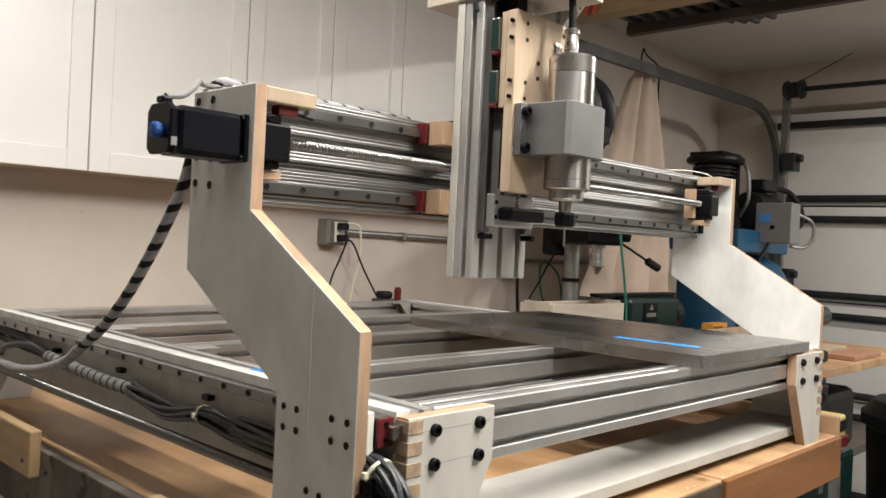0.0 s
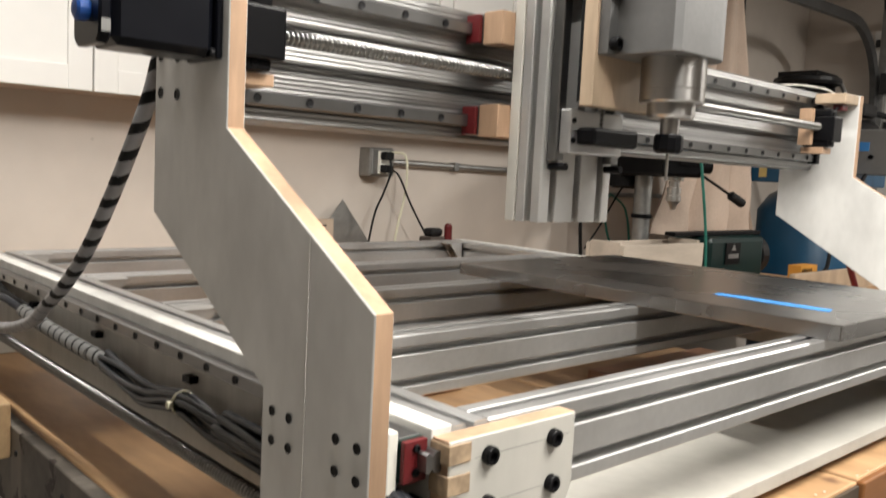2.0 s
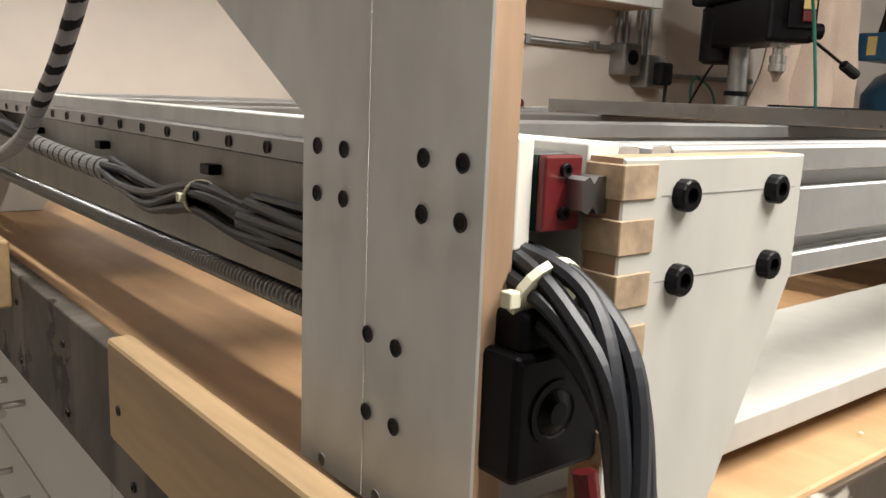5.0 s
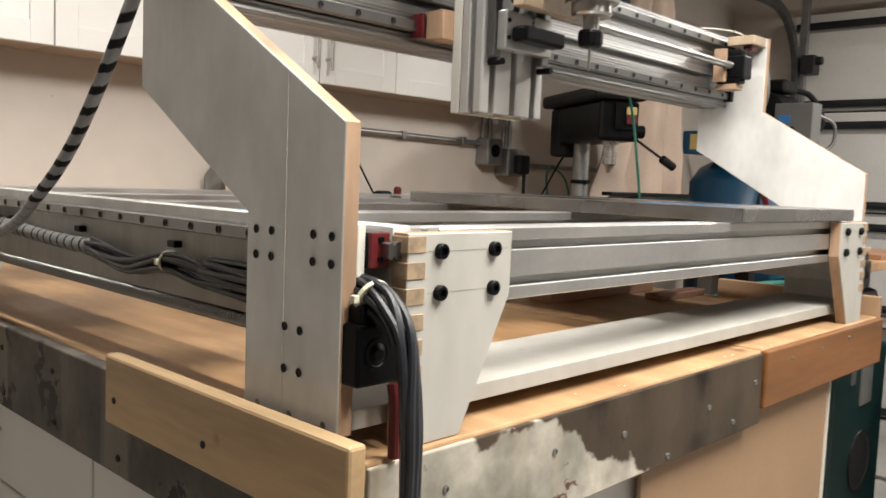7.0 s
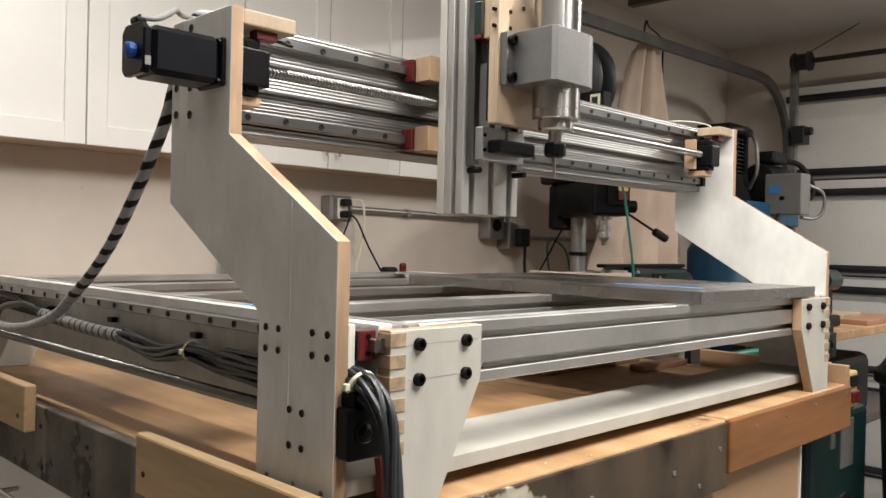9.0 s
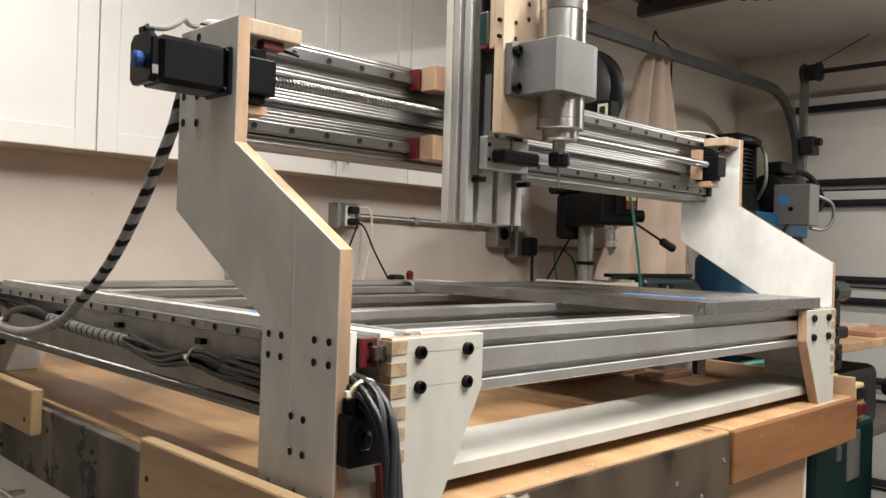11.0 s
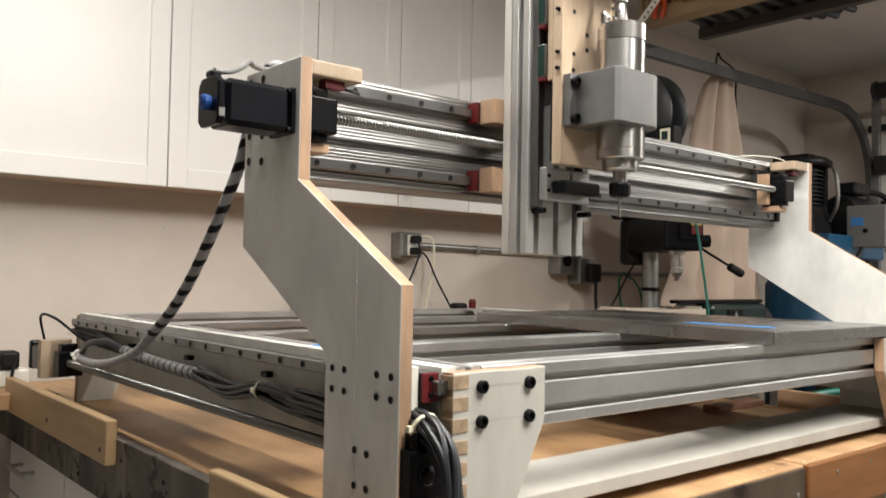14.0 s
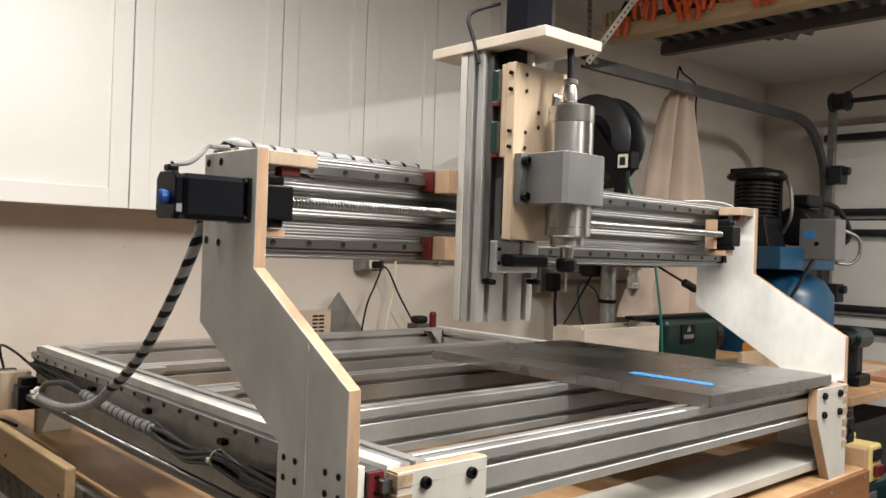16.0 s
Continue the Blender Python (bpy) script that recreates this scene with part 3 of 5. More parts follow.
# ---- work bench ----
BZ = 0.913
bench = thing("work_bench", "old plywood-topped workbench with worn painted aprons", "workbench")
part("bench_top", boxm(-0.0465, 0.757, -0.006, 1.70, BZ - 0.022, BZ, bevel=0.003), M_BENCH, bench)
part("front_apron", boxm(-0.045, 0.755, -0.010, 0.012, 0.800, BZ - 0.004, bevel=0.002), M_APRON_WHITE, bench, "apron with peeling white paint and dark stains")
part("side_apron", boxm(-0.067, -0.0475, -0.008, 1.69, 0.790, BZ - 0.0005, bevel=0.002), M_APRON_DARK, bench, "stained dark side apron")
for y in (0.14, 0.33, 0.52, 0.71, 0.95):
    for z in (0.812, 0.88):
        bolt((-0.067, y + z * 0.1, z), (-1, 0, 0), 0.0045, 0.002, "nail_head", bench, M_PUMP)
for x in (0.05, 0.13, 0.22, 0.36, 0.47, 0.58, 0.66, 0.73):
    bolt((x, -0.010, 0.84 + 0.03 * math.sin(x * 37)), (0, -1, 0), 0.004, 0.002, "nail_head", bench, M_GALV)
part("hardboard_panel", boxm(0.45, 1.12, 0.014, 0.020, 0.0, 0.81), M_HARDBOARD, bench, "brown hardboard panel under the bench")
part("panel_edge", boxm(1.12, 1.126, 0.010, 0.03, 0.0, 0.83), M_WHITEP, bench, "white edge strip")
part("carcass", boxm(-0.04, 1.10, 0.03, 1.6, 0.0, BZ - 0.03), M_CAB, bench)

bench2 = thing("side_bench", "varnished hardwood-edged bench joined to the workbench", "workbench")
part("bench_top", boxm(0.761, 1.322, -0.004, 1.70, BZ - 0.020, BZ + 0.002, bevel=0.003), M_BENCH, bench2)
part("front_apron", boxm(0.761, 1.33, -0.014, 0.010, 0.822, BZ - 0.001, bevel=0.003), M_ORANGE, bench2, "orange varnished hardwood apron")
part("end_board", boxm(1.322, 1.340, -0.006, 0.34, 0.83, 0.955, bevel=0.002), M_HARDBOARD, bench2, "upright board at the bench end")
part("carcass", boxm(1.12, 1.30, 0.40, 1.6, 0.0, BZ - 0.03), M_DARKWOOD, bench2)
for x in (0.86, 0.99, 1.13, 1.30):
    bolt((x, -0.014, 0.895 + 0.006 * math.sin(x * 50)), (0, -1, 0), 0.003, 0.0015, "nail_head", bench2, M_GALV)

for y0, y1, zz in ((-0.032, 0.405, 0.9415), (0.82, 1.55, 0.947)):
    fence = thing("fence_board", "pale pine board screwed along the bench edge", "board", "bench edge boards")
    part("board", boxm(-0.087, -0.0675, y0, y1, zz - 0.080, zz, bevel=0.0035), M_PINE, fence)
    for y, z in ((y1 - 0.025, zz - 0.05), (y0 + 0.03, zz - 0.055), ((y0 + y1) / 2, zz - 0.052)):
        bolt((-0.087, y, z), (-1, 0, 0), 0.004, 0.0012, "screw", fence, M_PUMP)

drawers = thing("drawer_unit", "white drawer unit under the bench with bar pulls", "drawers")
part("body", boxm(-0.040, -0.028, 0.04, 1.6, 0.1, 0.782), M_CAB, drawers)
for y0, y1 in ((0.04, 0.50), (0.505, 1.15), (1.155, 1.6)):
    for k, (z0, z1) in enumerate(((0.665, 0.785), (0.52, 0.66), (0.30, 0.515))):
        d = part("drawer", boxm(-0.058, -0.040, y0, y1, z0, z1, bevel=0.002), M_CAB, drawers)
        yc, zc = (y0 + y1) / 2 + 0.055, z1 - 0.040
        bm = bmesh.new()
        rod(bm, (-0.088, yc - 0.075, zc), (-0.088, yc + 0.075, zc), 0.0055, 10)
        rod(bm, (-0.058, yc - 0.048, zc), (-0.088, yc - 0.048, zc), 0.0045, 8)
        rod(bm, (-0.058, yc + 0.048, zc), (-0.088, yc + 0.048, zc), 0.0045, 8)
        part("pull", bm, M_NICKEL, d, "brushed nickel bar pull")

# ---- base frame of the router ----
W, L, ZT, ZE = 1.228, 1.30, 1.112, 1.110
base = thing("router_base_frame", "white plywood and slotted aluminium machine bed on the workbench", "machine frame")


def leg_outline(flip):
    pts = [(0.0, 0.9135), (0.076, 0.9135), (0.143, 1.045), (0.143, 1.107), (0.0, 1.107)]
    return [(W - u, v) for u, v in pts][::-1] if flip else pts


for flip in (False, True):
    for y0, y1 in ((0.0, 0.0195), (L - 0.0195, L)):
        lg = part("leg", prism(bmesh.new(), leg_outline(flip), "y", y0, y1, 0.001, 0, 1), [M_PRIMER, M_MAPLE], base)
        front = y0 == 0.0
        for bx in (0.0405, 0.1145):
            for bz in (1.0905, 1.0525):
                x = W - bx if flip else bx
                bolt((x, 0.0 if front else L, bz), (0, -1 if front else 1, 0), 0.0073, 0.006, "bolt", lg)
        if front:
            # faint pencil lines that marked out the bolts
            for a, b, z in ((0.026, 0.136, 1.0905), (0.026, 0.128, 1.0525)):
                xa, xb = (W - b, W - a) if flip else (a, b)
                part("pencil_line", boxm(xa, xb, -0.0003, 0.0002, z - 0.0002, z + 0.0002), M_PENCIL, lg)
            # box joint: the ends of the side plank come through the leg
            for k in range(6):
                z1 = 1.1045 - k * 0.0232
                a, b = (W - 0.0215, W + 0.0012) if flip else (-0.0012, 0.0215)
                part("finger", boxm(a, b, -0.0012, 0.0200, z1 - 0.0150, z1, bevel=0.0005, segs=1), M_ENDGRAIN, lg)
    x0, x1 = (W - 0.0205, W) if flip else (0.0, 0.0205)
    s = 1 if flip else -1
    xo = W if flip else 0.0
    part("side_plank", boxm(x0, x1, 0.0202, L - 0.0202, 0.988, ZT, bevel=0.0012), M_PRIMER2, base)
    part("side_extrusion", extrusion(1, 2, (W - 0.0210 - U) if flip else 0.0210, ZE - 2 * U, "y", 0.021, L - 0.021), M_ALU, base)
    # linear rail on the outer face, with its counterbored screws
    a, b = sorted((xo, xo + s * 0.0145))
    rp = [(xo, 1.0835), (xo + s * 0.006, 1.0835), (xo + s * 0.0085, 1.0865), (xo + s * 0.0115, 1.0835), (xo + s * 0.0145, 1.085),
          (xo + s * 0.0145, 1.0975), (xo + s * 0.0115, 1.099), (xo + s * 0.0085, 1.096), (xo + s * 0.006, 1.099), (xo, 1.099)]
    rail = part("linear_rail", prism(bmesh.new(), rp, "y", 0.008, L - 0.012), M_RAIL, base, "ground steel linear rail")
    y = 0.048
    while y < L - 0.03:
        hole((xo + s * 0.0145, y, 1.0912), (s, 0, 0), 0.0042, rail, "rail_screw")
        y += 0.0595
    # ball screw under the rail and its end bearings
    sx, sz = xo + s * 0.030, 1.004
    part("ball_screw", thread((sx, 0.04, sz), (sx, L - 0.06, sz), 0.0078, 0.0055), M_SCREW, base, "long steel ball screw", smooth=True)
    for ya, yb in ((0.002, 0.042), (L - 0.06, L - 0.02)):
        bm = bmesh.new()
        box(bm, *sorted((xo + s * 0.001, xo + s * 0.052)), ya, yb, 0.976, 1.030, 0.003)
        box(bm, *sorted((xo + s * 0.012, xo + s * 0.046)), ya + 0.004, yb - 0.008, 1.028, 1.046, 0.003)
        bb = part("screw_bearing", bm, M_BLACK, base)
        bm = bmesh.new()
        lathe(bm, (sx, ya - 0.0, sz), (sx, ya - 1, sz), [(0, 0.014), (0.001, 0.014), (0.001, 0.011), (0.0003, 0.010), (0.003, 0.005), (0.003, 0.0)], 20)
        part("bearing_cap", bm, M_BLACK, bb)

# cross members and their corner brackets
MEMBERS = (0.0202, 0.303, 0.593, 0.885, L - 0.021 - U)
for i, y in enumerate(MEMBERS):
    part("cross_member", extrusion(1, 2, y, ZE - 2 * U, "x", 0.0600, W - 0.0600), M_ALU, base)
    if i == 0:
        continue
    for flip in (False, True):
        xc, s = (W - 0.0605, -1) if flip else (0.0605, 1)
        bm = prism(bmesh.new(), [(xc, ZE - 0.060), (xc + s * 0.046, ZE - 0.003), (xc, ZE - 0.003)], "y", y - 0.034, y - 0.030)
        prism(bm, [(xc, ZE - 0.060), (xc + s * 0.046, ZE - 0.003), (xc, ZE - 0.003)], "y", y - 0.005, y - 0.0008)
        box(bm, *sorted((xc, xc + s * 0.004)), y - 0.034, y - 0.001, ZE - 0.062, ZE - 0.003)
        box(bm, *sorted((xc, xc + s * 0.05)), y - 0.034, y - 0.001, ZE - 0.004, ZE - 0.0005)
        bk = part("corner_bracket", bm, M_ALU_Z, base, "cast aluminium corner bracket")
        bolt((xc + s * 0.004, y - 0.018, ZE - 0.03), (s, 0, 0), 0.006, 0.005, "bolt", bk)

# cable clips on the plank
for y, z in ((0.075, 1.067), (0.075, 1.037), (0.39, 1.062), (0.66, 1.062), (0.92, 1.062), (1.14, 1.062), (0.022, 1.050)):
    part("cable_clip", boxm(-0.011, -0.0004, y, y + 0.018, z, z + 0.008, bevel=0.001), M_BLACK, base)

# motor at the far end of the left screw
ym = thing("screw_motor", "black stepper motor on a birch mount at the screw's end", "motor")
part("mount_plate", boxm(-0.068, -0.002, L + 0.0215, L + 0.045, 0.965, 1.05, bevel=0.002), M_MAPLE_B, ym)
bm = boxm(-0.060, -0.004, L + 0.046, L + 0.13, 0.978, 1.034, bevel=0.006)
box(bm, -0.062, -0.002, L + 0.13, L + 0.15, 0.976, 1.042, 0.005)
part("body", bm, M_MOTOR, ym)
part("coupling", rod(bmesh.new(), (-0.03, L - 0.019, 1.004), (-0.03, L + 0.0215, 1.004), 0.012), M_GALV, ym)
part("lead", tubem(smooth_path([(-0.03, L + 0.14, 1.04), (-0.05, L + 0.10, 1.10), (-0.05, L - 0.02, 1.10), (-0.02, L - 0.12, 1.06), (-0.012, L - 0.3, 1.05)]), 0.003, 8), M_RUBBER, ym)

# ---- steel plate and tape ----
single("steel_table_plate", boxm(0.672, 1.150, 0.001, 0.700, ZE + 0.0006, 1.1315, bevel=0.0012), M_PLATE, "thick ground steel plate lying on the frame", "plate")
for name, pts, z, lab in (("masking_tape", [(0.772, 0.236), (0.802, 0.240), (0.806, 0.068), (0.777, 0.060)], 1.1316, "strip of blue masking tape on the steel plate"),
                          ("masking_tape", [(0.024, 0.318), (0.024, 0.345), (0.115, 0.338), (0.112, 0.312)], ZE + 0.0003, "strip of blue masking tape on the frame")):
    single(name, prism(bmesh.new(), pts, "z", z, z + 0.0004), M_TAPE, lab, "tape")

# ---- gantry ----
gan = thing("router_gantry", "white-sided gantry carrying an aluminium beam above the machine bed", "machine gantry")
PLATE = [(0.239, 1.4835), (0.239, 1.328), (0.0225, 1.2005), (0.0225, 0.930), (0.1665, 0.930), (0.1665, 1.117), (0.386, 1.246), (0.386, 1.4835)]
HOLES = [(0.150, 1.102), (0.125, 1.102), (0.150, 1.078), (0.125, 1.078), (0.062, 1.103), (0.036, 1.103), (0.062, 1.079), (0.036, 1.079),
         (0.101, 1.016), (0.078, 1.015), (0.101, 0.977), (0.078, 0.977), (0.372, 1.397), (0.336, 1.394), (0.372, 1.362), (0.336, 1.359), (0.372, 1.470), (0.336, 1.470)]
for flip in (False, True):
    a, b = (W + 0.038, W + 0.055) if flip else (-0.055, -0.038)
    pl = part("side_plate", prism(bmesh.new(), PLATE, "x", a, b, 0.0009, 0, 1), [M_PLATEPAINT, M_MAPLE], gan, "white plywood side plate with raw birch edges")
    face, s = (b, 1) if flip else (a, -1)
    for y, z in HOLES:
        hole((face, y, z), (s, 0, 0), 0.0041 if z < 1.2 else 0.0054, pl)
    part("glue_seam", boxm(*sorted((face, face + s * 0.0004)), 0.1045, 0.1060, 0.9312, 1.245), M_PRIMER2, pl, "thin vertical glue seam")
    for y, z in ((0.143, 0.936), (0.092, 0.936), (0.042, 0.937)):
        bolt((face, y, z), (s, 0, 0), 0.0035, 0.0006, "screw", pl, M_GALV)
    # bearing blocks on the side rails, with wipers, and their spacer
    xa, xb = (W + 0.004, W + 0.028) if flip else (-0.028, -0.004)
    for ya, yb in ((0.020, 0.072), (0.118, 0.170)):
        bm = boxm(xa, xb, ya + 0.006, yb - 0.006, 1.0745, 1.108, bevel=0.002)
        bl = part("bearing_block", bm, M_RAIL, gan)
        part("seal", boxm(xa + 0.001, xb - 0.001, ya + 0.003, ya + 0.0058, 1.0755, 1.107), M_GREEN, bl, "green end seal")
        part("wiper", boxm(xa + 0.001, xb - 0.001, ya - 0.002, ya + 0.0028, 1.0755, 1.107, bevel=0.001), M_RED, bl, "red end wiper")
        bolt(((xa + xb) / 2, ya - 0.002, 1.101), (0, -1, 0), 0.003, 0.002, "screw", bl)
        bolt(((xa + xb) / 2, ya - 0.002, 1.083), (0, -1, 0), 0.003, 0.002, "screw", bl)
    xa, xb = (W + 0.0285, W + 0.0375) if flip else (-0.0375, -0.0285)
    part("spacer", boxm(xa, xb, 0.0235, 0.1655, 1.068, 1.114, bevel=0.001), M_WHITEP, gan, "white spacer board")
    # ball nut housing
    xa, xb = (W + 0.012, W + 0.0375) if flip else (-0.0375, -0.012)
    part("nut_housing", boxm(xa, xb, 0.070, 0.112, 0.985, 1.023, bevel=0.002), M_RAIL, gan)
part("lower_board", boxm(-0.0375, W + 0.0375, 0.029, 0.164, 0.9305, 0.9485, bevel=0.001), M_PRIMER, gan, "white painted board joining the plates below")
BYF = 0.3215
part("beam", extrusion(4, 2, 0, 0, "z", 0, 1), M_BEAM, gan).data.transform(
    Matrix(((0, 0, W + 0.074, -0.037), (0, 1, 0, BYF), (-1, 0, 0, 1.4919), (0, 0, 0, 1))))
for zc in (1.4695, 1.3620):
    rp = [(BYF, zc - 0.0075), (BYF - 0.006, zc - 0.0075), (BYF - 0.0085, zc - 0.0045), (BYF - 0.0115, zc - 0.0075), (BYF - 0.0145, zc - 0.006),
          (BYF - 0.0145, zc + 0.006), (BYF - 0.0115, zc + 0.0075), (BYF - 0.0085, zc + 0.0045), (BYF - 0.006, zc + 0.0075), (BYF, zc + 0.0075)]
    rl = part("linear_rail", prism(bmesh.new(), rp, "x", -0.02, W + 0.02), M_RAIL, gan, "ground steel linear rail")
    for k in range(21):
        hole((0.012 + k * 0.06, BYF - 0.0145, zc), (0, -1, 0), 0.0042, rl, "rail_screw")
    for x in (-0.030, W + 0.014):
        part("rail_stop", boxm(x, x + 0.016, BYF - 0.02, BYF - 0.002, zc - 0.011, zc + 0.011, bevel=0.002), M_BLACK, gan)
SY, SZ = 0.276, 1.4185
part("ball_screw", thread((0.0, SY, SZ), (W - 0.05, SY, SZ), 0.0079, 0.0055), M_SCREW, gan, "long steel ball screw", smooth=True)
for xa, xb, s in ((-0.0375, 0.006, 1), (W - 0.052, W - 0.012, -1)):
    bm = boxm(xa, xb, SY - 0.030, BYF - 0.012, SZ - 0.027, SZ + 0.020, bevel=0.003)
    box(bm, xa + 0.002, xb - 0.010, SY - 0.022, BYF - 0.016, SZ + 0.019, SZ + 0.033, 0.003)
    box(bm, xa + 0.002, xb - 0.010, SY - 0.022, BYF - 0.016, SZ - 0.037, SZ - 0.026, 0.003)
    bb = part("screw_bearing", bm, M_BLACK, gan)
    for z in (SZ + 0.026, SZ - 0.031):
        bolt(((xa + xb) / 2 - 0.006, SY - 0.022, z), (0, -1, 0), 0.004, 0.0015, "screw", bb)
    part("bearing_spacer", boxm(xa + 0.001, xb - 0.0015, BYF - 0.058, BYF - 0.0155, 1.3690, 1.3805, bevel=0.001), M_MAPLE, gan)
    a, b = (-0.0375, 0.040) if s > 0 else (W - 0.022, W + 0.0375)
    part("top_block", boxm(a, b, 0.241, BYF - 0.0225, 1.4640, 1.4832, bevel=0.002), M_MAPLE_B, gan)
    # limit switch under the block
    bm = boxm(-0.012 if s > 0 else W - 0.012, 0.018 if s > 0 else W + 0.012, 0.250, 0.268, 1.4520, 1.4637, bevel=0.001)
    sw = part("limit_switch", bm, M_RED, gan, "red limit switch")
    part("switch_arm", tubem([(0.010 if s > 0 else W - 0.004, 0.258, 1.457), (0.045 if s > 0 else W - 0.03, 0.256, 1.453)], 0.0022, 8), M_BLACK, sw)
part("rail_spacer", boxm(W - 0.066, W - 0.054, BYF - 0.040, BYF - 0.0155, 1.384, 1.452, bevel=0.001), M_MAPLE, gan)

xm = thing("gantry_motor", "black closed-loop stepper motor on the gantry plate", "motor")
MY, MZ = 0.277, 1.4150
bm = boxm(-0.1495, -0.0625, MY - 0.0285, MY + 0.0285, MZ - 0.0285, MZ + 0.0285, bevel=0.0065, segs=1)
part("body", bm, M_MOTOR, xm)
bm = boxm(-0.0620, -0.0555, MY - 0.030, MY + 0.030, MZ - 0.030, MZ + 0.030, bevel=0.003)
part("flange", bm, M_MOTOR, xm)
for y in (-0.024, 0.024):
    for z in (-0.024, 0.024):
        bolt((-0.0622, MY + y, MZ + z), (-1, 0, 0), 0.004, 0.004, "screw", xm)
bm = prism(bmesh.new(), [(MY - 0.022, MZ - 0.0285), (MY + 0.022, MZ - 0.0285), (MY + 0.0285, MZ - 0.022), (MY + 0.0285, MZ + 0.022), (MY + 0.020, MZ + 0.031), (MY - 0.016, MZ + 0.031), (MY - 0.0285, MZ + 0.022), (MY - 0.0285, MZ - 0.022)], "x", -0.160, -0.150, 0.002)
part("encoder_cover", bm, M_MOTOR, xm, "black encoder cover with clipped corners")
part("lead_gland", boxm(-0.158, -0.144, MY - 0.004, MY + 0.014, MZ + 0.0312, MZ + 0.040, bevel=0.003), M_MOTOR, xm)
part("connector", lathe(bmesh.new(), (-0.1602, MY - 0.006, MZ - 0.002), (-9, MY - 0.006, MZ - 0.002), [(0, 0.008), (0.003, 0.0095), (0.009, 0.0095), (0.011, 0.007), (0.012, 0.0)], 12), material("blue_connector", (0.012, 0.07, 0.30), 0.4, var=0.08, bump=0), xm, "blue connector shell")
part("sticker", boxm(-0.1585, -0.1515, MY - 0.0298, MY - 0.0288, MZ - 0.020, MZ - 0.010), M_GREYBOX, xm, "small grey sticker")

# ---- z carriage with the spindle ----
car = thing("z_axis_carriage", "vertical aluminium column with birch slide and steel spindle", "machine carriage")
QX0, QX1, QY = 0.3225, 0.4535, 0.2095
ZC0, ZC1 = 1.247, 1.676
col = part("column", extrusion(3, 1, 0, 0, "z", ZC0, ZC1), M_ALU_Z, car, "slotted aluminium column")
col.data.transform(Matrix.Translation((QX0, QY, 0)) @ Matrix.Diagonal(((QX1 - QX0) / (3 * U), 1, 1, 1)))
part("back_plate", boxm(QX0 - 0.001, QX1 + 0.001, QY + U + 0.0005, QY + U + 0.0150, ZC0 - 0.001, ZC1, bevel=0.001), M_PRIMER, car, "white plywood back plate")
for zc in (1.4695, 1.3620):
    for x in (QX0 - 0.027, QX1 - 0.026):
        bm = boxm(x + 0.006, x + 0.052, BYF - 0.0265, BYF - 0.0035, zc - 0.017, zc + 0.017, bevel=0.002)
        bl = part("bearing_block", bm, M_RAIL, car)
        part("wiper", boxm(x, x + 0.0055, BYF - 0.026, BYF - 0.004, zc - 0.0165, zc + 0.0165, bevel=0.001), M_RED, bl, "red end wiper")
    part("carriage_spacer", boxm(QX0 - 0.021, QX1 + 0.014, QY + U + 0.0155, BYF - 0.027, zc - 0.019, zc + 0.019, bevel=0.001), M_MAPLE, car, "birch spacer block")
# slide rails on the column and the birch slide plate
for x in (QX0 + 0.006, QX1 - 0.021):
    part("slide_rail", boxm(x, x + 0.015, QY - 0.014, QY - 0.0003, 1.318, ZC1 - 0.01, bevel=0.002), M_RAIL, car)
    part("rubber_stop", rod(bmesh.new(), (x + 0.0075, QY - 0.001, 1.312), (x + 0.0075, QY - 0.024, 1.312), 0.0045), M_BLACK, car)
part("column_screw", thread((QX0 + 0.066, QY - 0.026, 1.352), (QX0 + 0.066, QY - 0.026, ZC1 + 0.0), 0.006, 0.005), M_SCREW, car, smooth=True)
for x in (QX0 + 0.003, QX1 - 0.034):
    for z in (1.512, 1.592):
        bl = part("bearing_block", boxm(x, x + 0.031, QY - 0.030, QY - 0.0145, z, z + 0.05, bevel=0.002), M_RAIL, car)
        part("wiper", boxm(x, x + 0.031, QY - 0.029, QY - 0.0150, z - 0.006, z - 0.0005, bevel=0.001), M_RED, bl, "red end wiper")
        part("seal", boxm(x - 0.0008, x - 0.0002, QY - 0.028, QY - 0.016, z + 0.002, z + 0.048), M_GREEN, bl, "green side seal")
PX0, PX1, PY = 0.3300, 0.4530, 0.150
part("slide_plate", boxm(PX0, PX1, PY, PY + 0.018, 1.379, 1.651, bevel=0.0012), M_MAPLE_B, car, "birch plywood slide plate")
part("slide_block", boxm(PX0 + 0.0005, PX1 - 0.0005, PY + 0.0185, QY - 0.0305, 1.506, 1.650, bevel=0.001), M_MAPLE_B, car, "birch spacer block")
part("nut_plate", boxm(PX0 + 0.004, PX1 - 0.004, PY + 0.0185, QY - 0.034, 1.384, 1.5055, bevel=0.001), M_RUBBER, car, "black nut cover")
for z in (1.634, 1.609, 1.545, 1.521):
    bolt((PX0, PY + 0.0065, z), (-1, 0, 0), 0.0030, 0.0055, "screw", car)
    hole((PX0 + 0.0255, PY, z), (0, -1, 0), 0.0032, car)
for dx, z in ((0.0550, 1.579), (0.0550, 1.556), (0.1170, 1.634)):
    hole((PX0 + dx, PY, z), (0, -1, 0), 0.0036, car)
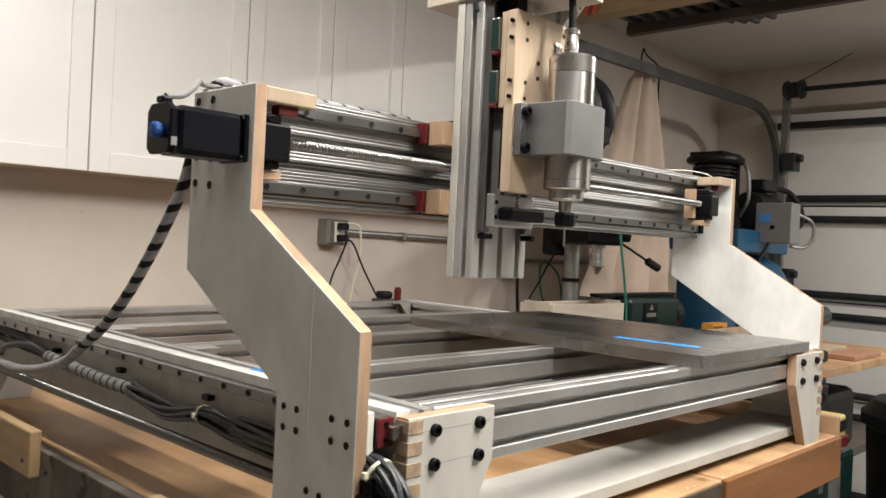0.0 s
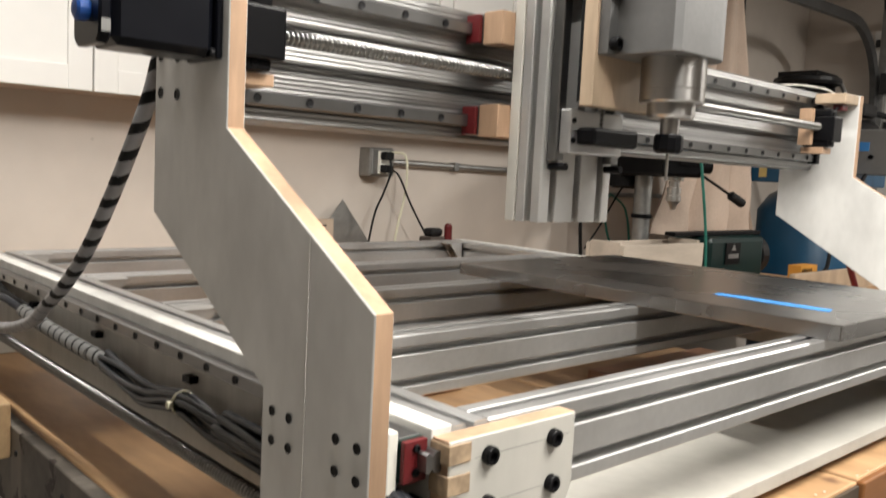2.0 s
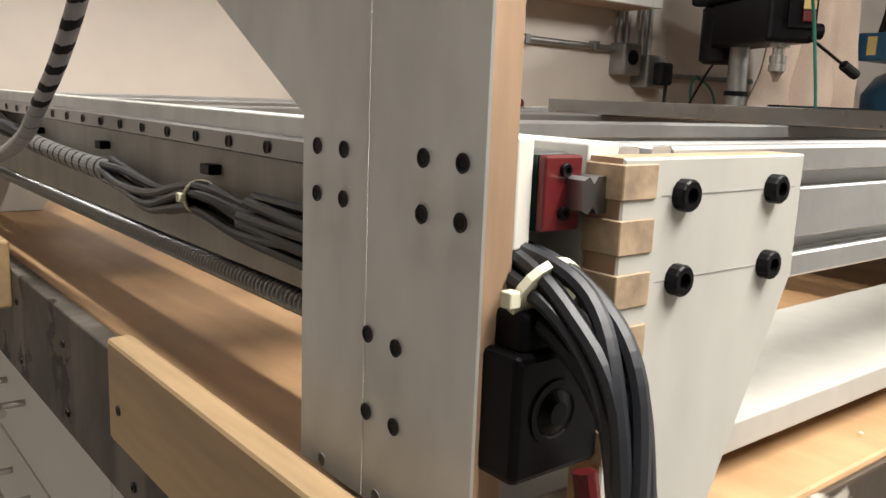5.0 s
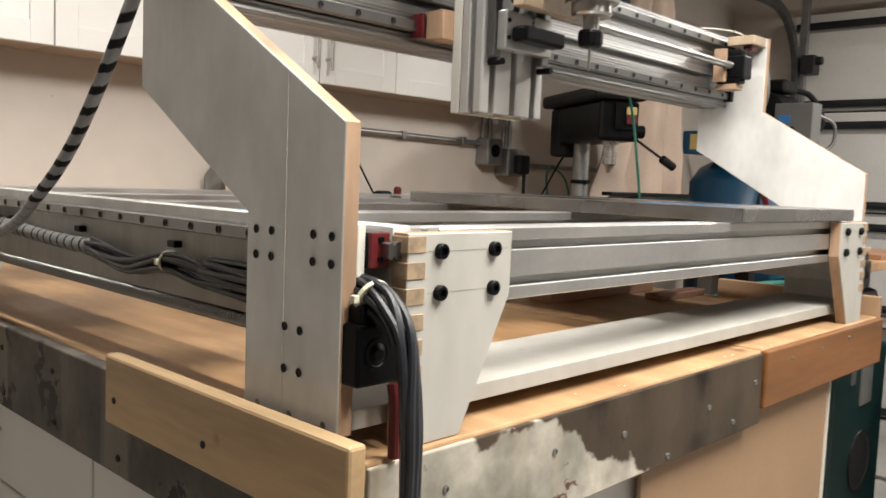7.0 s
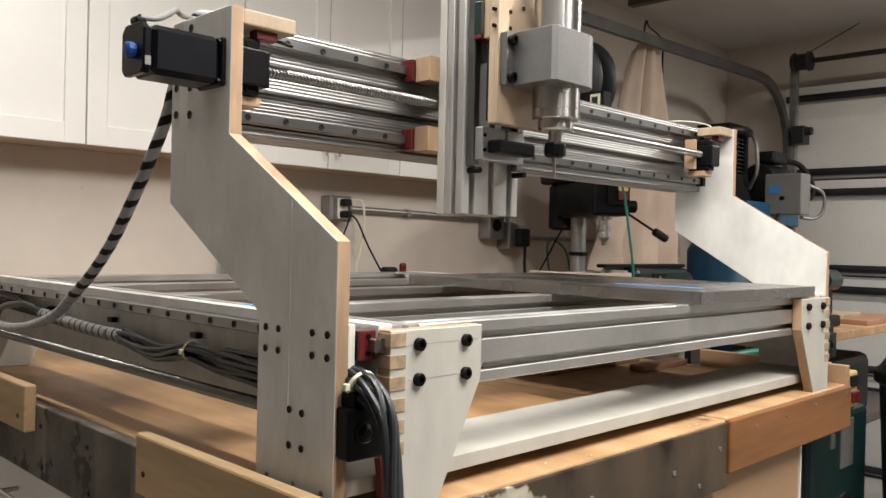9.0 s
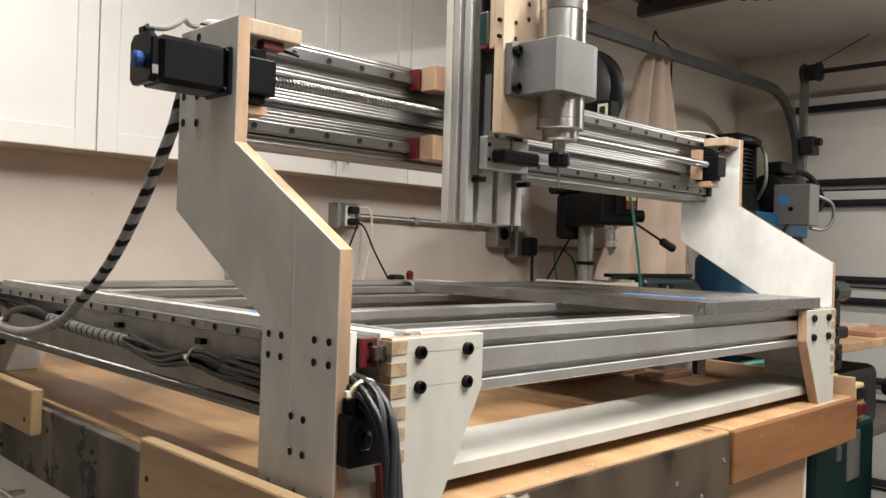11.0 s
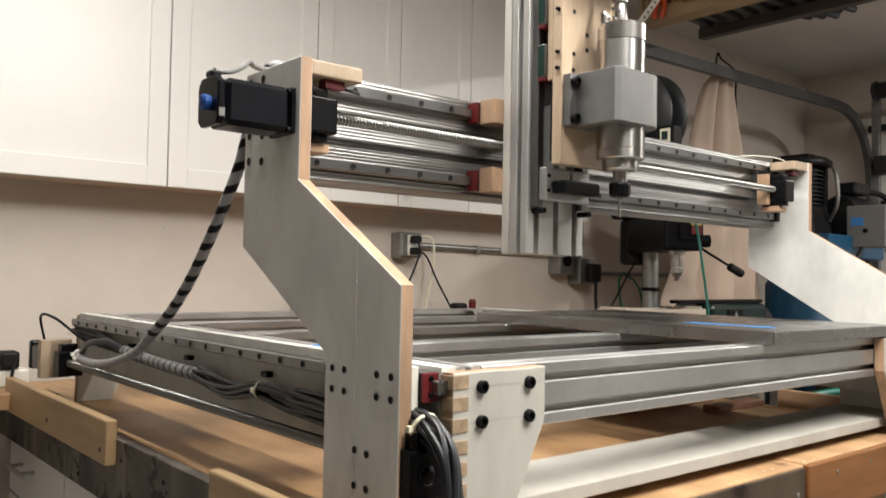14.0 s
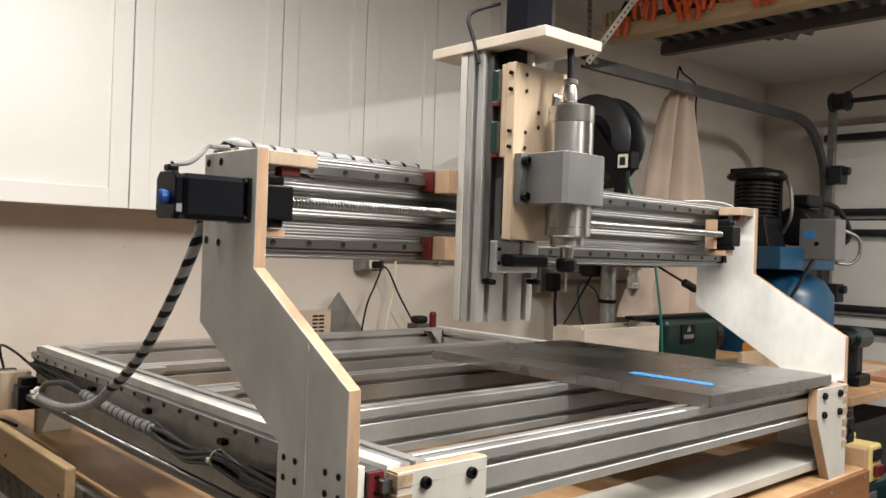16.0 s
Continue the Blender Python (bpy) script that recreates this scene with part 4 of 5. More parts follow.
# lower screw bearing on its plate
lb = part("lower_bearing_plate", boxm(PX0 + 0.002, QX1 - 0.023, QY - 0.030, QY - 0.0145, 1.327, 1.377, bevel=0.002), M_ALU, car)
part("lower_bearing", boxm(PX0 + 0.012, QX1 - 0.026, QY - 0.056, QY - 0.0305, 1.337, 1.357, bevel=0.004), M_BLACK, car)
for z in (1.364, 1.342):
    bolt((PX0 + 0.0075, QY - 0.030, z), (0, -1, 0), 0.0032, 0.002, "screw", lb)
# top plate and its motor
part("top_plate", boxm(0.318, 0.452, 0.082, 0.330, 1.6765, 1.693, bevel=0.0015), M_BLEACHED, car, "birch top plate")
part("coupling", rod(bmesh.new(), (QX0 + 0.066, QY - 0.03, 1.652), (QX0 + 0.066, QY - 0.03, 1.676), 0.012), M_STEEL, car)
part("upper_bearing", boxm(QX0 + 0.026, QX0 + 0.048, QY - 0.045, QY - 0.001, 1.653, 1.676), M_BLACK, car)
bm = boxm(QX0 + 0.036, QX0 + 0.093, QY - 0.060, QY - 0.003, 1.6935, 1.790, bevel=0.006, segs=1)
part("motor", bm, M_MOTOR, car, "black stepper motor")
part("motor_lead", tubem(smooth_path([(QX0 + 0.040, QY + 0.01, 1.76), (QX0 - 0.008, QY + 0.03, 1.735), (QX0 - 0.005, QY + 0.02, 1.69), (QX0 - 0.004, QY + 0.01, 1.655)]), 0.0032, 8), M_RUBBER, car)
# spindle clamp: a flange on the plate and a block with a clipped corner
SX, SPY, SR = 0.4035, 0.0985, 0.0350
pts = [(PX0 + 0.004, PY - 0.0005), (PX0 + 0.004, PY - 0.0135), (0.3465, PY - 0.0150), (0.3465, 0.0650), (0.3530, 0.0585)]
for k in range(9):
    a = math.radians(k * 11.25)
    pts.append((0.4260 + 0.0340 * math.sin(a), 0.0935 - 0.0350 * math.cos(a)))
pts += [(0.4600, PY - 0.0150), (PX1 + 0.022, PY - 0.0135), (PX1 + 0.022, PY - 0.0005)]
cl = part("spindle_clamp", prism(bmesh.new(), pts, "z", 1.434, 1.511, 0.0009), M_CLAMP, car, "cast aluminium spindle clamp", smooth=True)
for x in (0.3415, 0.4655):
    for z in (1.499, 1.445):
        bolt((x, PY - 0.0135, z), (0, -1, 0), 0.0072, 0.010, "bolt", cl)
lug = part("clamp_lug", boxm(0.4602, 0.4655, 0.094, 0.125, 1.440, 1.505, bevel=0.001), M_CLAMP, cl)
for z, r in ((1.473, 0.0055), (1.495, 0.0035), (1.450, 0.0035)):
    bolt((0.4655, 0.108, z), (1, 0, 0), r, r * 1.2, "bolt", lug)
sp = bmesh.new()
lathe(sp, (SX, SPY, 1.386), (SX, SPY, 2), [(0, 0.028), (0.0, SR - 0.002), (0.002, SR), (0.0135, SR), (0.0140, SR - 0.0007), (0.0150, SR - 0.0007), (0.0155, SR),
                                            (0.173, SR), (0.1735, SR - 0.0010), (0.1745, SR - 0.0010)], 56)
spo = part("spindle", sp, M_SPINDLE, car, "turned steel spindle body", smooth=True)
bm = lathe(bmesh.new(), (SX, SPY, 1.5606), (SX, SPY, 2), [(0, 0.02), (0, SR + 0.0002), (0.0235, SR + 0.0002), (0.0255, SR - 0.0020), (0.0255, 0.0)], 56)
part("end_cap", bm, M_STEEL, spo, "polished steel end cap", smooth=True)
bm = bmesh.new()
lathe(bm, (SX, SPY, 1.3858), (SX, SPY, 0), [(0, 0.0262), (0.013, 0.0262), (0.016, 0.0235), (0.0165, 0.0105), (0.033, 0.0100)], 32)
part("nose", bm, M_SPINDLE, spo, smooth=True)
bm = bmesh.new()
lathe(bm, (SX, SPY, 1.3532), (SX, SPY, 0), [(0, 0.010), (0.001, 0.0150), (0.004, 0.0160), (0.017, 0.0160), (0.020, 0.0145), (0.0215, 0.0120), (0.0217, 0.0)], 12)
part("collet_nut", bm, M_BLACK, spo, "black collet nut")
part("cutter", rod(bmesh.new(), (SX, SPY, 1.3318), (SX, SPY, 1.302), 0.0016, 8), M_STEEL, spo)
bm = bmesh.new()
lathe(bm, (SX, SPY + 0.004, 1.5863), (SX, SPY + 0.004, 3), [(0, 0.0125), (0.006, 0.0130), (0.008, 0.0108), (0.020, 0.0108), (0.034, 0.0085), (0.035, 0.0115), (0.041, 0.0118), (0.043, 0.008)], 20)
part("power_connector", bm, M_STEEL, spo, "chromed power connector", smooth=True)
part("power_cable", tubem(smooth_path([(SX, SPY + 0.004, 1.629), (SX, SPY + 0.004, 1.652), (SX, SPY + 0.006, 1.676)]), 0.0055, 10), M_RUBBER, spo)
for dx, dy in ((-0.026, 0.012), (-0.013, 0.017)):
    bm = bmesh.new()
    lathe(bm, (SX + dx, SPY + dy, 1.5863), (SX + dx, SPY + dy, 3), [(0, 0.0058), (0.008, 0.0058), (0.0085, 0.0045), (0.012, 0.0045), (0.0125, 0.0060), (0.017, 0.0050)], 12)
    part("water_fitting", bm, M_STEEL, spo)

# ---- cables ----
random.seed(4)


def bundle(name, label, pts, n, spread, r, mat, cat="cables", seed=1):
    """Several cables side by side, which cross one another a little."""
    rnd = random.Random(seed)
    t = thing(name, label, cat)
    for i in range(n):
        a = 2 * math.pi * i / max(1, n - 1)
        rad = 0.0 if i == 0 else spread
        q = []
        for j, p in enumerate(pts):
            aa = a + 0.5 * j + rnd.uniform(-0.4, 0.4)
            q.append((p[0] + rad * math.cos(aa) * 0.8, p[1] + rad * 0.6 * math.cos(aa + 1) * (1 if abs(pts[-1][2] - pts[0][2]) > 0.05 else 0.2), p[2] + rad * math.sin(aa)))
        part("cable", tubem(smooth_path(q, 7), r, 8), mat, t)
    return t


front = bundle("cable_loom", "bundle of grey cables tied and hanging over the bench front",
               [(-0.020, 0.30, 1.045), (-0.022, 0.17, 1.046), (-0.024, 0.095, 1.056), (-0.028, 0.035, 1.056), (-0.030, -0.008, 1.044), (-0.030, -0.032, 1.015),
                (-0.030, -0.042, 0.96), (-0.032, -0.046, 0.90), (-0.036, -0.050, 0.82), (-0.03, -0.05, 0.72)], 10, 0.0120, 0.0038, M_CABLE, seed=3)


def tie(p, r, axis):
    bm = bmesh.new()
    d = Vector(axis).normalized() * 0.002
    p = Vector(p)
    lathe(bm, p - d, p + d, [(0, r), (0, r + 0.0013), (0.004, r + 0.0013), (0.004, r), (0, r)], 20)
    box(bm, p.x - r - 0.006, p.x - r, p.y - 0.003, p.y + 0.003, p.z - 0.003, p.z + 0.004, 0.0008)
    return bm


part("cable_tie", tie((-0.024, 0.095, 1.056), 0.0155, (0, 1, 0.1)), M_TIE, front, "cream nylon cable tie")
part("cable_tie", tie((-0.029, 0.012, 1.051), 0.0165, (0, 1, 0.5)), M_TIE, front, "cream nylon cable tie")
part("sheath", tubem(smooth_path([(-0.016, 0.20, 1.030), (-0.016, 0.15, 1.032), (-0.016, 0.105, 1.036)]), 0.008, 12), M_TAPE, front, "blue cable sheath")
single("red_connector", tubem(smooth_path([(-0.018, -0.006, 0.978), (-0.018, -0.009, 0.965), (-0.018, -0.010, 0.945), (-0.018, -0.010, 0.9137)]), 0.0055, 10), M_RED, "red cable connector hanging by the leg", "connector")
side = bundle("side_cables", "loose bundle of grey cables clipped along the side plank",
              [(-0.018, 0.20, 1.030), (-0.020, 0.30, 1.036), (-0.022, 0.38, 1.047), (-0.022, 0.47, 1.034), (-0.020, 0.55, 1.040), (-0.020, 0.60, 1.047)], 8, 0.011, 0.0034, M_CABLE, seed=5)
part("cable_tie", tie((-0.022, 0.38, 1.047), 0.0122, (0, 1, 0)), M_TIE, side, "cream nylon cable tie")
for y0, y1, z0, z1 in ((0.595, 0.640, 1.046, 1.047), (0.645, 0.80, 1.046, 1.050), (0.80, 0.93, 1.050, 1.056)):
    part("wrap", tubem(smooth_path([(-0.021, y0, z0), (-0.022, (y0 + y1) / 2, (z0 + z1) / 2), (-0.021, y1, z1)], 36), 0.0105, 20, stripe=(0.024, 0.22, 1)), [M_GREYBOX, M_WRAPDARK], side, "grey spiral wrap")
far = bundle("rear_cables", "dark cables running along the far half of the side plank",
             [(-0.016, 0.93, 1.056), (-0.018, 1.02, 1.062), (-0.016, 1.10, 1.070), (-0.014, 1.2, 1.072), (-0.012, 1.27, 1.078)], 5, 0.008, 0.0034, M_RUBBER, seed=7)
hose = thing("spiral_wrapped_loom", "thick loom in grey spiral wrap sagging from gantry to bench", "cables")
hp = [(-0.020, 0.404, 1.47), (-0.035, 0.412, 1.42), (-0.045, 0.422, 1.362), (-0.052, 0.454, 1.305), (-0.055, 0.505, 1.245), (-0.056, 0.563, 1.190), (-0.056, 0.630, 1.143), (-0.056, 0.705, 1.103),
      (-0.056, 0.77, 1.070), (-0.055, 0.88, 1.042), (-0.054, 0.99, 1.028), (-0.05, 1.09, 1.028), (-0.042, 1.14, 1.036)]
part("wrap", tubem(smooth_path(hp[:8], 44), 0.0084, 24, stripe=(0.034, 0.40, 1)), [M_WRAP, M_WRAPDARK], hose)
part("lower_wrap", tubem(smooth_path(hp[7:], 44), 0.0084, 24, stripe=(0.026, 0.07, 1)), [M_WRAP, M_CABLE], hose)
for p in ((-0.05, 1.10, 1.028), (-0.045, 1.13, 1.034)):
    part("clamp_tie", tie(p, 0.0086, (0, 1, 0.1)), M_WHITEP, hose, "white cable tie")
part("loop", tubem(smooth_path([(-0.042, 1.12, 1.036), (-0.05, 1.06, 1.060), (-0.04, 0.98, 1.072), (-0.025, 0.93, 1.060)]), 0.006, 10), M_CABLE, hose)
top = thing("gantry_loom", "grey spiral-wrapped loom lying along the gantry beam", "cables")
tp = [(-0.020, 0.405, 1.46), (-0.02, 0.408, 1.490), (-0.01, 0.385, 1.505), (0.04, 0.385, 1.5003), (0.16, 0.383, 1.5003), (0.25, 0.384, 1.5003), (0.34, 0.386, 1.5003)]
part("wrap", tubem(smooth_path(tp, 40), 0.0078, 22, stripe=(0.036, 0.20, 1)), [M_WRAP, M_WRAPDARK], top)
part("motor_lead", tubem(smooth_path([(-0.150, 0.282, 1.4555), (-0.125, 0.290, 1.460), (-0.10, 0.31, 1.474), (-0.075, 0.34, 1.490), (-0.05, 0.372, 1.494), (-0.02, 0.385, 1.497)]), 0.0036, 10), M_GREYBOX, top)
part("switch_lead", tubem(smooth_path([(W + 0.02, 0.262, 1.4632), (W - 0.01, 0.275, 1.488), (W - 0.05, 0.31, 1.4965), (W - 0.10, 0.345, 1.494)]), 0.0014, 8), M_WHITEP, top)

# ---- back wall fittings ----
outlet = thing("outlet_box", "galvanised surface outlet box with plugs on the wall", "outlet")
part("box", boxm(1.222, 1.322, 1.712, BY1, 1.272, 1.365, bevel=0.006), M_GALV, outlet)
part("cover", boxm(1.226, 1.318, 1.706, 1.712, 1.277, 1.361, bevel=0.004), M_GALV, outlet)
part("socket", boxm(1.250, 1.294, 1.703, 1.706, 1.282, 1.356, bevel=0.004), M_WHITEP, outlet, "white duplex socket")
for z in (1.34, 1.298):
    part("plug", boxm(1.256, 1.290, 1.670, 1.703, z - 0.013, z + 0.013, bevel=0.006), M_RUBBER, outlet, "black plug")
cords = thing("hanging_flex", "black and cream mains flexes hanging from the outlet", "flex")
part("cord", tubem(smooth_path([(1.272, 1.672, 1.335), (1.270, 1.66, 1.29), (1.250, 1.67, 1.22), (1.225, 1.68, 1.15), (1.20, 1.68, 1.02), (1.20, 1.69, BZ + 0.004)]), 0.0035, 8), M_RUBBER, cords)
part("cord", tubem(smooth_path([(1.280, 1.672, 1.298), (1.305, 1.66, 1.275), (1.36, 1.665, 1.19), (1.42, 1.67, 1.11), (1.46, 1.67, 1.05), (1.50, 1.68, BZ + 0.004)]), 0.0035, 8), M_RUBBER, cords)
part("cord", tubem(smooth_path([(1.300, 1.700, 1.352), (1.335, 1.672, 1.345), (1.345, 1.67, 1.28), (1.340, 1.675, 1.20), (1.32, 1.68, 1.10), (1.29, 1.68, BZ + 0.004)]), 0.0042, 8), M_TIE, cords, "cream cord")
conduit = thing("wall_conduit", "galvanised conduit and boxes running along the wall", "conduit")
part("pipe", rod(bmesh.new(), (1.322, 1.752, 1.322), (2.07, 1.752, 1.312), 0.011), M_GALV, conduit)
for x in (1.62, 1.95):
    part("saddle", boxm(x, x + 0.022, 1.738, BY1, 1.302, 1.332, bevel=0.002), M_GALV, conduit)
part("junction_box", boxm(2.06, 2.155, 1.700, BY1, 1.225, 1.335, bevel=0.008), M_GALV, conduit)
part("box_hole", rod(bmesh.new(), (2.105, 1.7005, 1.285), (2.105, 1.696, 1.285), 0.026), M_BLACK, conduit)
part("junction_box", boxm(2.185, 2.29, 1.695, BY1, 1.185, 1.300, bevel=0.008), M_GALV, conduit)
part("plug", boxm(2.215, 2.285, 1.655, 1.695, 1.195, 1.275, bevel=0.01), M_RUBBER, conduit, "black plug")
for x, z in ((2.085, 1.335), (2.125, 1.335), (2.215, 1.30), (2.255, 1.30)):
    part("pipe", rod(bmesh.new(), (x, 1.752, z), (x, 1.752, H), 0.010), M_GALV, conduit)
part("pipe", rod(bmesh.new(), (2.29, 1.752, 1.235), (2.95, 1.752, 1.235), 0.010), M_GALV, conduit)
part("lead", tubem(smooth_path([(2.25, 1.66, 1.20), (2.25, 1.66, 1.12), (2.25, 1.65, 1.0), (2.25, 1.64, 0.93)]), 0.007, 8), M_RUBBER, conduit)
part("lead", tubem(smooth_path([(2.26, 1.64, 1.02), (2.33, 1.62, 1.12), (2.42, 1.60, 1.26), (2.47, 1.58, 1.31)]), 0.004, 8), M_RUBBER, conduit)
part("green_lead", tubem(smooth_path([(2.52, 1.72, 1.24), (2.46, 1.70, 1.20), (2.47, 1.69, 1.08), (2.53, 1.66, 0.93)]), 0.005, 8), M_HOSE, conduit, "green cord")
part("green_lead", tubem(smooth_path([(2.52, 1.72, 1.24), (2.60, 1.70, 1.18), (2.63, 1.69, 1.05), (2.58, 1.66, 0.93)]), 0.005, 8), M_HOSE, conduit, "green cord")

# sheet metal offcuts leaning on the wall
sheet = thing("vented_sheet", "bent grey vented sheet-metal panel against the wall", "sheet metal")
bm = prism(bmesh.new(), [(0.86, 0.914), (0.86, 1.137), (1.085, 1.137), (1.085, 0.914)], "y", 1.702, 1.706)
part("panel", bm, M_CABIN, sheet)
for i in range(7):
    for j in range(2):
        part("vent_slot", boxm(1.01 + j * 0.026, 1.031 + j * 0.026, 1.7003, 1.7018, 1.035 + i * 0.013, 1.041 + i * 0.013), M_BLACK, sheet)
part("side_flange", prism(bmesh.new(), [(1.088, 0.914), (1.088, 1.125), (1.140, 1.196), (1.25, 1.06), (1.25, 0.914)], "y", 1.735, 1.738), M_GALV, sheet)
part("side_flange", prism(bmesh.new(), [(0.81, 0.914), (0.81, 1.14), (0.850, 1.200), (0.90, 1.132), (0.90, 0.914)], "y", 1.735, 1.738), M_GALV, sheet)

# small things on the bench by the wall
for p, m, lab, nm in (((1.475, 1.60), M_RED, "red screwdriver handle standing at the bench back", "screwdriver"),):
    t = thing(nm, lab, "tool")
    bm = bmesh.new()
    lathe(bm, (p[0], p[1], BZ), (p[0], p[1], 9), [(0, 0.004), (0.12, 0.004), (0.125, 0.012), (0.14, 0.014), (0.19, 0.013), (0.205, 0.014), (0.215, 0.009)], 12)
    part("handle", bm, m, t)
t = thing("charger", "small black charger lying on a block", "charger")
part("block", boxm(1.40, 1.47, 1.60, 1.66, BZ, 1.084, bevel=0.004), M_DARKWOOD, t)
part("body", boxm(1.405, 1.46, 1.605, 1.65, 1.0845, 1.112, bevel=0.010), M_RUBBER, t)
ps = thing("power_strip", "white power strip at the far end of the bench", "power strip")
part("body", boxm(-0.35, -0.02, 1.60, 1.66, BZ + 0.001, BZ + 0.045, bevel=0.006), M_WHITEP, ps)
for x in (-0.26, -0.17):
    part("adapter", boxm(x, x + 0.05, 1.605, 1.655, BZ + 0.0455, BZ + 0.10, bevel=0.006), M_WHITEP, ps)
part("plug", boxm(-0.09, -0.045, 1.59, 1.64, BZ + 0.0455, BZ + 0.09, bevel=0.008), M_RUBBER, ps)
part("tail", tubem(smooth_path([(-0.06, 1.59, BZ + 0.06), (-0.08, 1.50, BZ + 0.012), (-0.03, 1.44, BZ + 0.006), (-0.02, 1.36, BZ + 0.006)]), 0.004, 8), M_RUBBER, ps)
ledge = single("back_ledge", boxm(-0.42, -0.066, 1.50, 1.72, BZ - 0.04, BZ, bevel=0.004), M_BENCH, "narrow ply ledge at the bench's far end", "ledge")
part("post", boxm(-0.40, -0.36, 1.52, 1.70, 0.0, BZ - 0.0405), M_DARKWOOD, ledge)

# boards lying on the bench below the frame
for x0, x1, y0, y1, z1 in ((0.86, 1.26, 0.47, 0.53, 0.940), (1.10, 1.30, 0.36, 0.40, 0.930), (0.35, 0.62, 0.62, 0.90, 0.922)):
    single("loose_board", boxm(x0, x1, y0, y1, BZ + 0.0025, z1, bevel=0.002), M_COPPER, "loose wooden board lying on the bench under the frame", "board", "loose boards")

# ---- tool bench on the right ----
TB = 0.935
tb = thing("tool_bench", "dark wooden tool bench by the back wall", "workbench")
part("bench_top", boxm(1.46, 3.02, 0.93, 1.74, TB - 0.04, TB, bevel=0.004), M_BENCH, tb)
for x in (1.50, 2.94):
    for y in (0.97, 1.66):
        part("leg", boxm(x, x + 0.06, y, y + 0.06, 0, TB - 0.0405), M_DARKWOOD, tb)
part("lower_shelf", boxm(1.47, 3.0, 0.95, 1.72, 0.30, 0.33), M_DARKWOOD, tb)

wb = thing("wooden_tray", "open pale wooden tray on the tool bench", "tray")
for a in ((1.62, 2.06, 1.00, 1.015), (1.62, 2.06, 1.125, 1.14), (1.62, 1.636, 1.0155, 1.1245), (2.044, 2.06, 1.0155, 1.1245)):
    part("side", boxm(*a, TB + 0.001, 1.110 if a[1] - a[0] > 0.1 else 1.118, bevel=0.002), M_BLEACHED, wb)
part("bottom", boxm(1.636, 2.044, 1.0155, 1.1245, TB + 0.001, TB + 0.012), M_BLEACHED, wb)

gm = thing("bench_grinder", "dark green cast machine with a black nameplate", "machine tool")
part("body", boxm(2.13, 2.52, 1.02, 1.19, TB + 0.001, 1.125, bevel=0.02), M_DARKGREEN, gm)
part("nameplate", boxm(2.235, 2.335, 1.015, 1.0195, 1.03, 1.105, bevel=0.002), M_BLACK, gm, "black nameplate with a pale emblem")
part("emblem", prism(bmesh.new(), [(2.270, 1.078), (2.300, 1.078), (2.285, 1.100)], "y", 1.0135, 1.0148), M_GALV, gm, "pale triangle emblem")
part("emblem_bar", boxm(2.250, 2.320, 1.0135, 1.0148, 1.050, 1.066), M_GALV, gm, "pale lettering bar")
bm = bmesh.new()
lathe(bm, (2.52, 1.10, 1.05), (9, 1.10, 1.05), [(0, 0.05), (0.01, 0.075), (0.05, 0.078), (0.06, 0.05)], 24)
part("wheel_guard", bm, M_PUMP, gm)
part("fence_top", boxm(1.98, 2.56, 1.06, 1.10, 1.126, 1.140, bevel=0.003), M_BLACK, gm)

dp = thing("drill_press", "black bench drill press with a keyed chuck", "drill press")
COLX, COLY, CHX, CHY = 2.225, 1.36, 2.097, 1.150
dirv = (Vector((CHX - COLX, CHY - COLY, 0))).normalized()
perp = Vector((-dirv.y, dirv.x, 0))
RZ = math.degrees(math.atan2(dirv.y, dirv.x))


def turned(bm, loc, rz):
    bmesh.ops.transform(bm, matrix=pose(*loc, 0, 0, rz), verts=bm.verts[:])
    return bm


part("column", rod(bmesh.new(), (COLX, COLY, TB), (COLX, COLY, 1.50), 0.032, 24), M_GALV, dp, "steel column", smooth=True)
part("foot", turned(boxm(-0.12, 0.30, -0.12, 0.12, 0, 0.03, bevel=0.008), (COLX, COLY, TB + 0.0005), RZ), M_PUMP, dp)
part("collar", rod(bmesh.new(), (COLX, COLY, 1.165), (COLX, COLY, 1.18), 0.038, 24), M_BLACK, dp)
part("head", turned(boxm(-0.07, 0.31, -0.075, 0.075, 1.320, 1.462, bevel=0.012), (COLX, COLY, 0), RZ), M_BLACK, dp)
part("belt_cover", turned(boxm(-0.20, 0.33, -0.10, 0.10, 1.4625, 1.512, bevel=0.015), (COLX, COLY, 0), RZ), M_RUBBER, dp)
bm = bmesh.new()
lathe(bm, (COLX - dirv.x * 0.13 + perp.x * -0.02, COLY - dirv.y * 0.13, 1.27), (COLX - dirv.x * 0.13 + perp.x * -0.02, COLY - dirv.y * 0.13, 9), [(0, 0.05), (0.01, 0.065), (0.18, 0.065), (0.192, 0.05)], 24)
part("motor", bm, M_RUBBER, dp)
bm = bmesh.new()
lathe(bm, (CHX, CHY, 1.320), (CHX, CHY, 0), [(0, 0.030), (0.012, 0.030), (0.014, 0.018), (0.035, 0.017), (0.036, 0.024), (0.055, 0.024), (0.056, 0.021), (0.062, 0.021), (0.063, 0.025),
                                              (0.082, 0.025), (0.084, 0.020), (0.098, 0.012), (0.112, 0.009)], 24)
part("chuck", bm, M_STEEL, dp, "polished drill chuck", smooth=True)
hubp = Vector((CHX, CHY, 1.36)) + perp * 0.076
part("feed_hub", rod(bmesh.new(), hubp, hubp + perp * 0.05, 0.024, 18), M_BLACK, dp)
e = Vector((CHX, CHY, 1.335)) + dirv * 0.075 + perp * 0.05
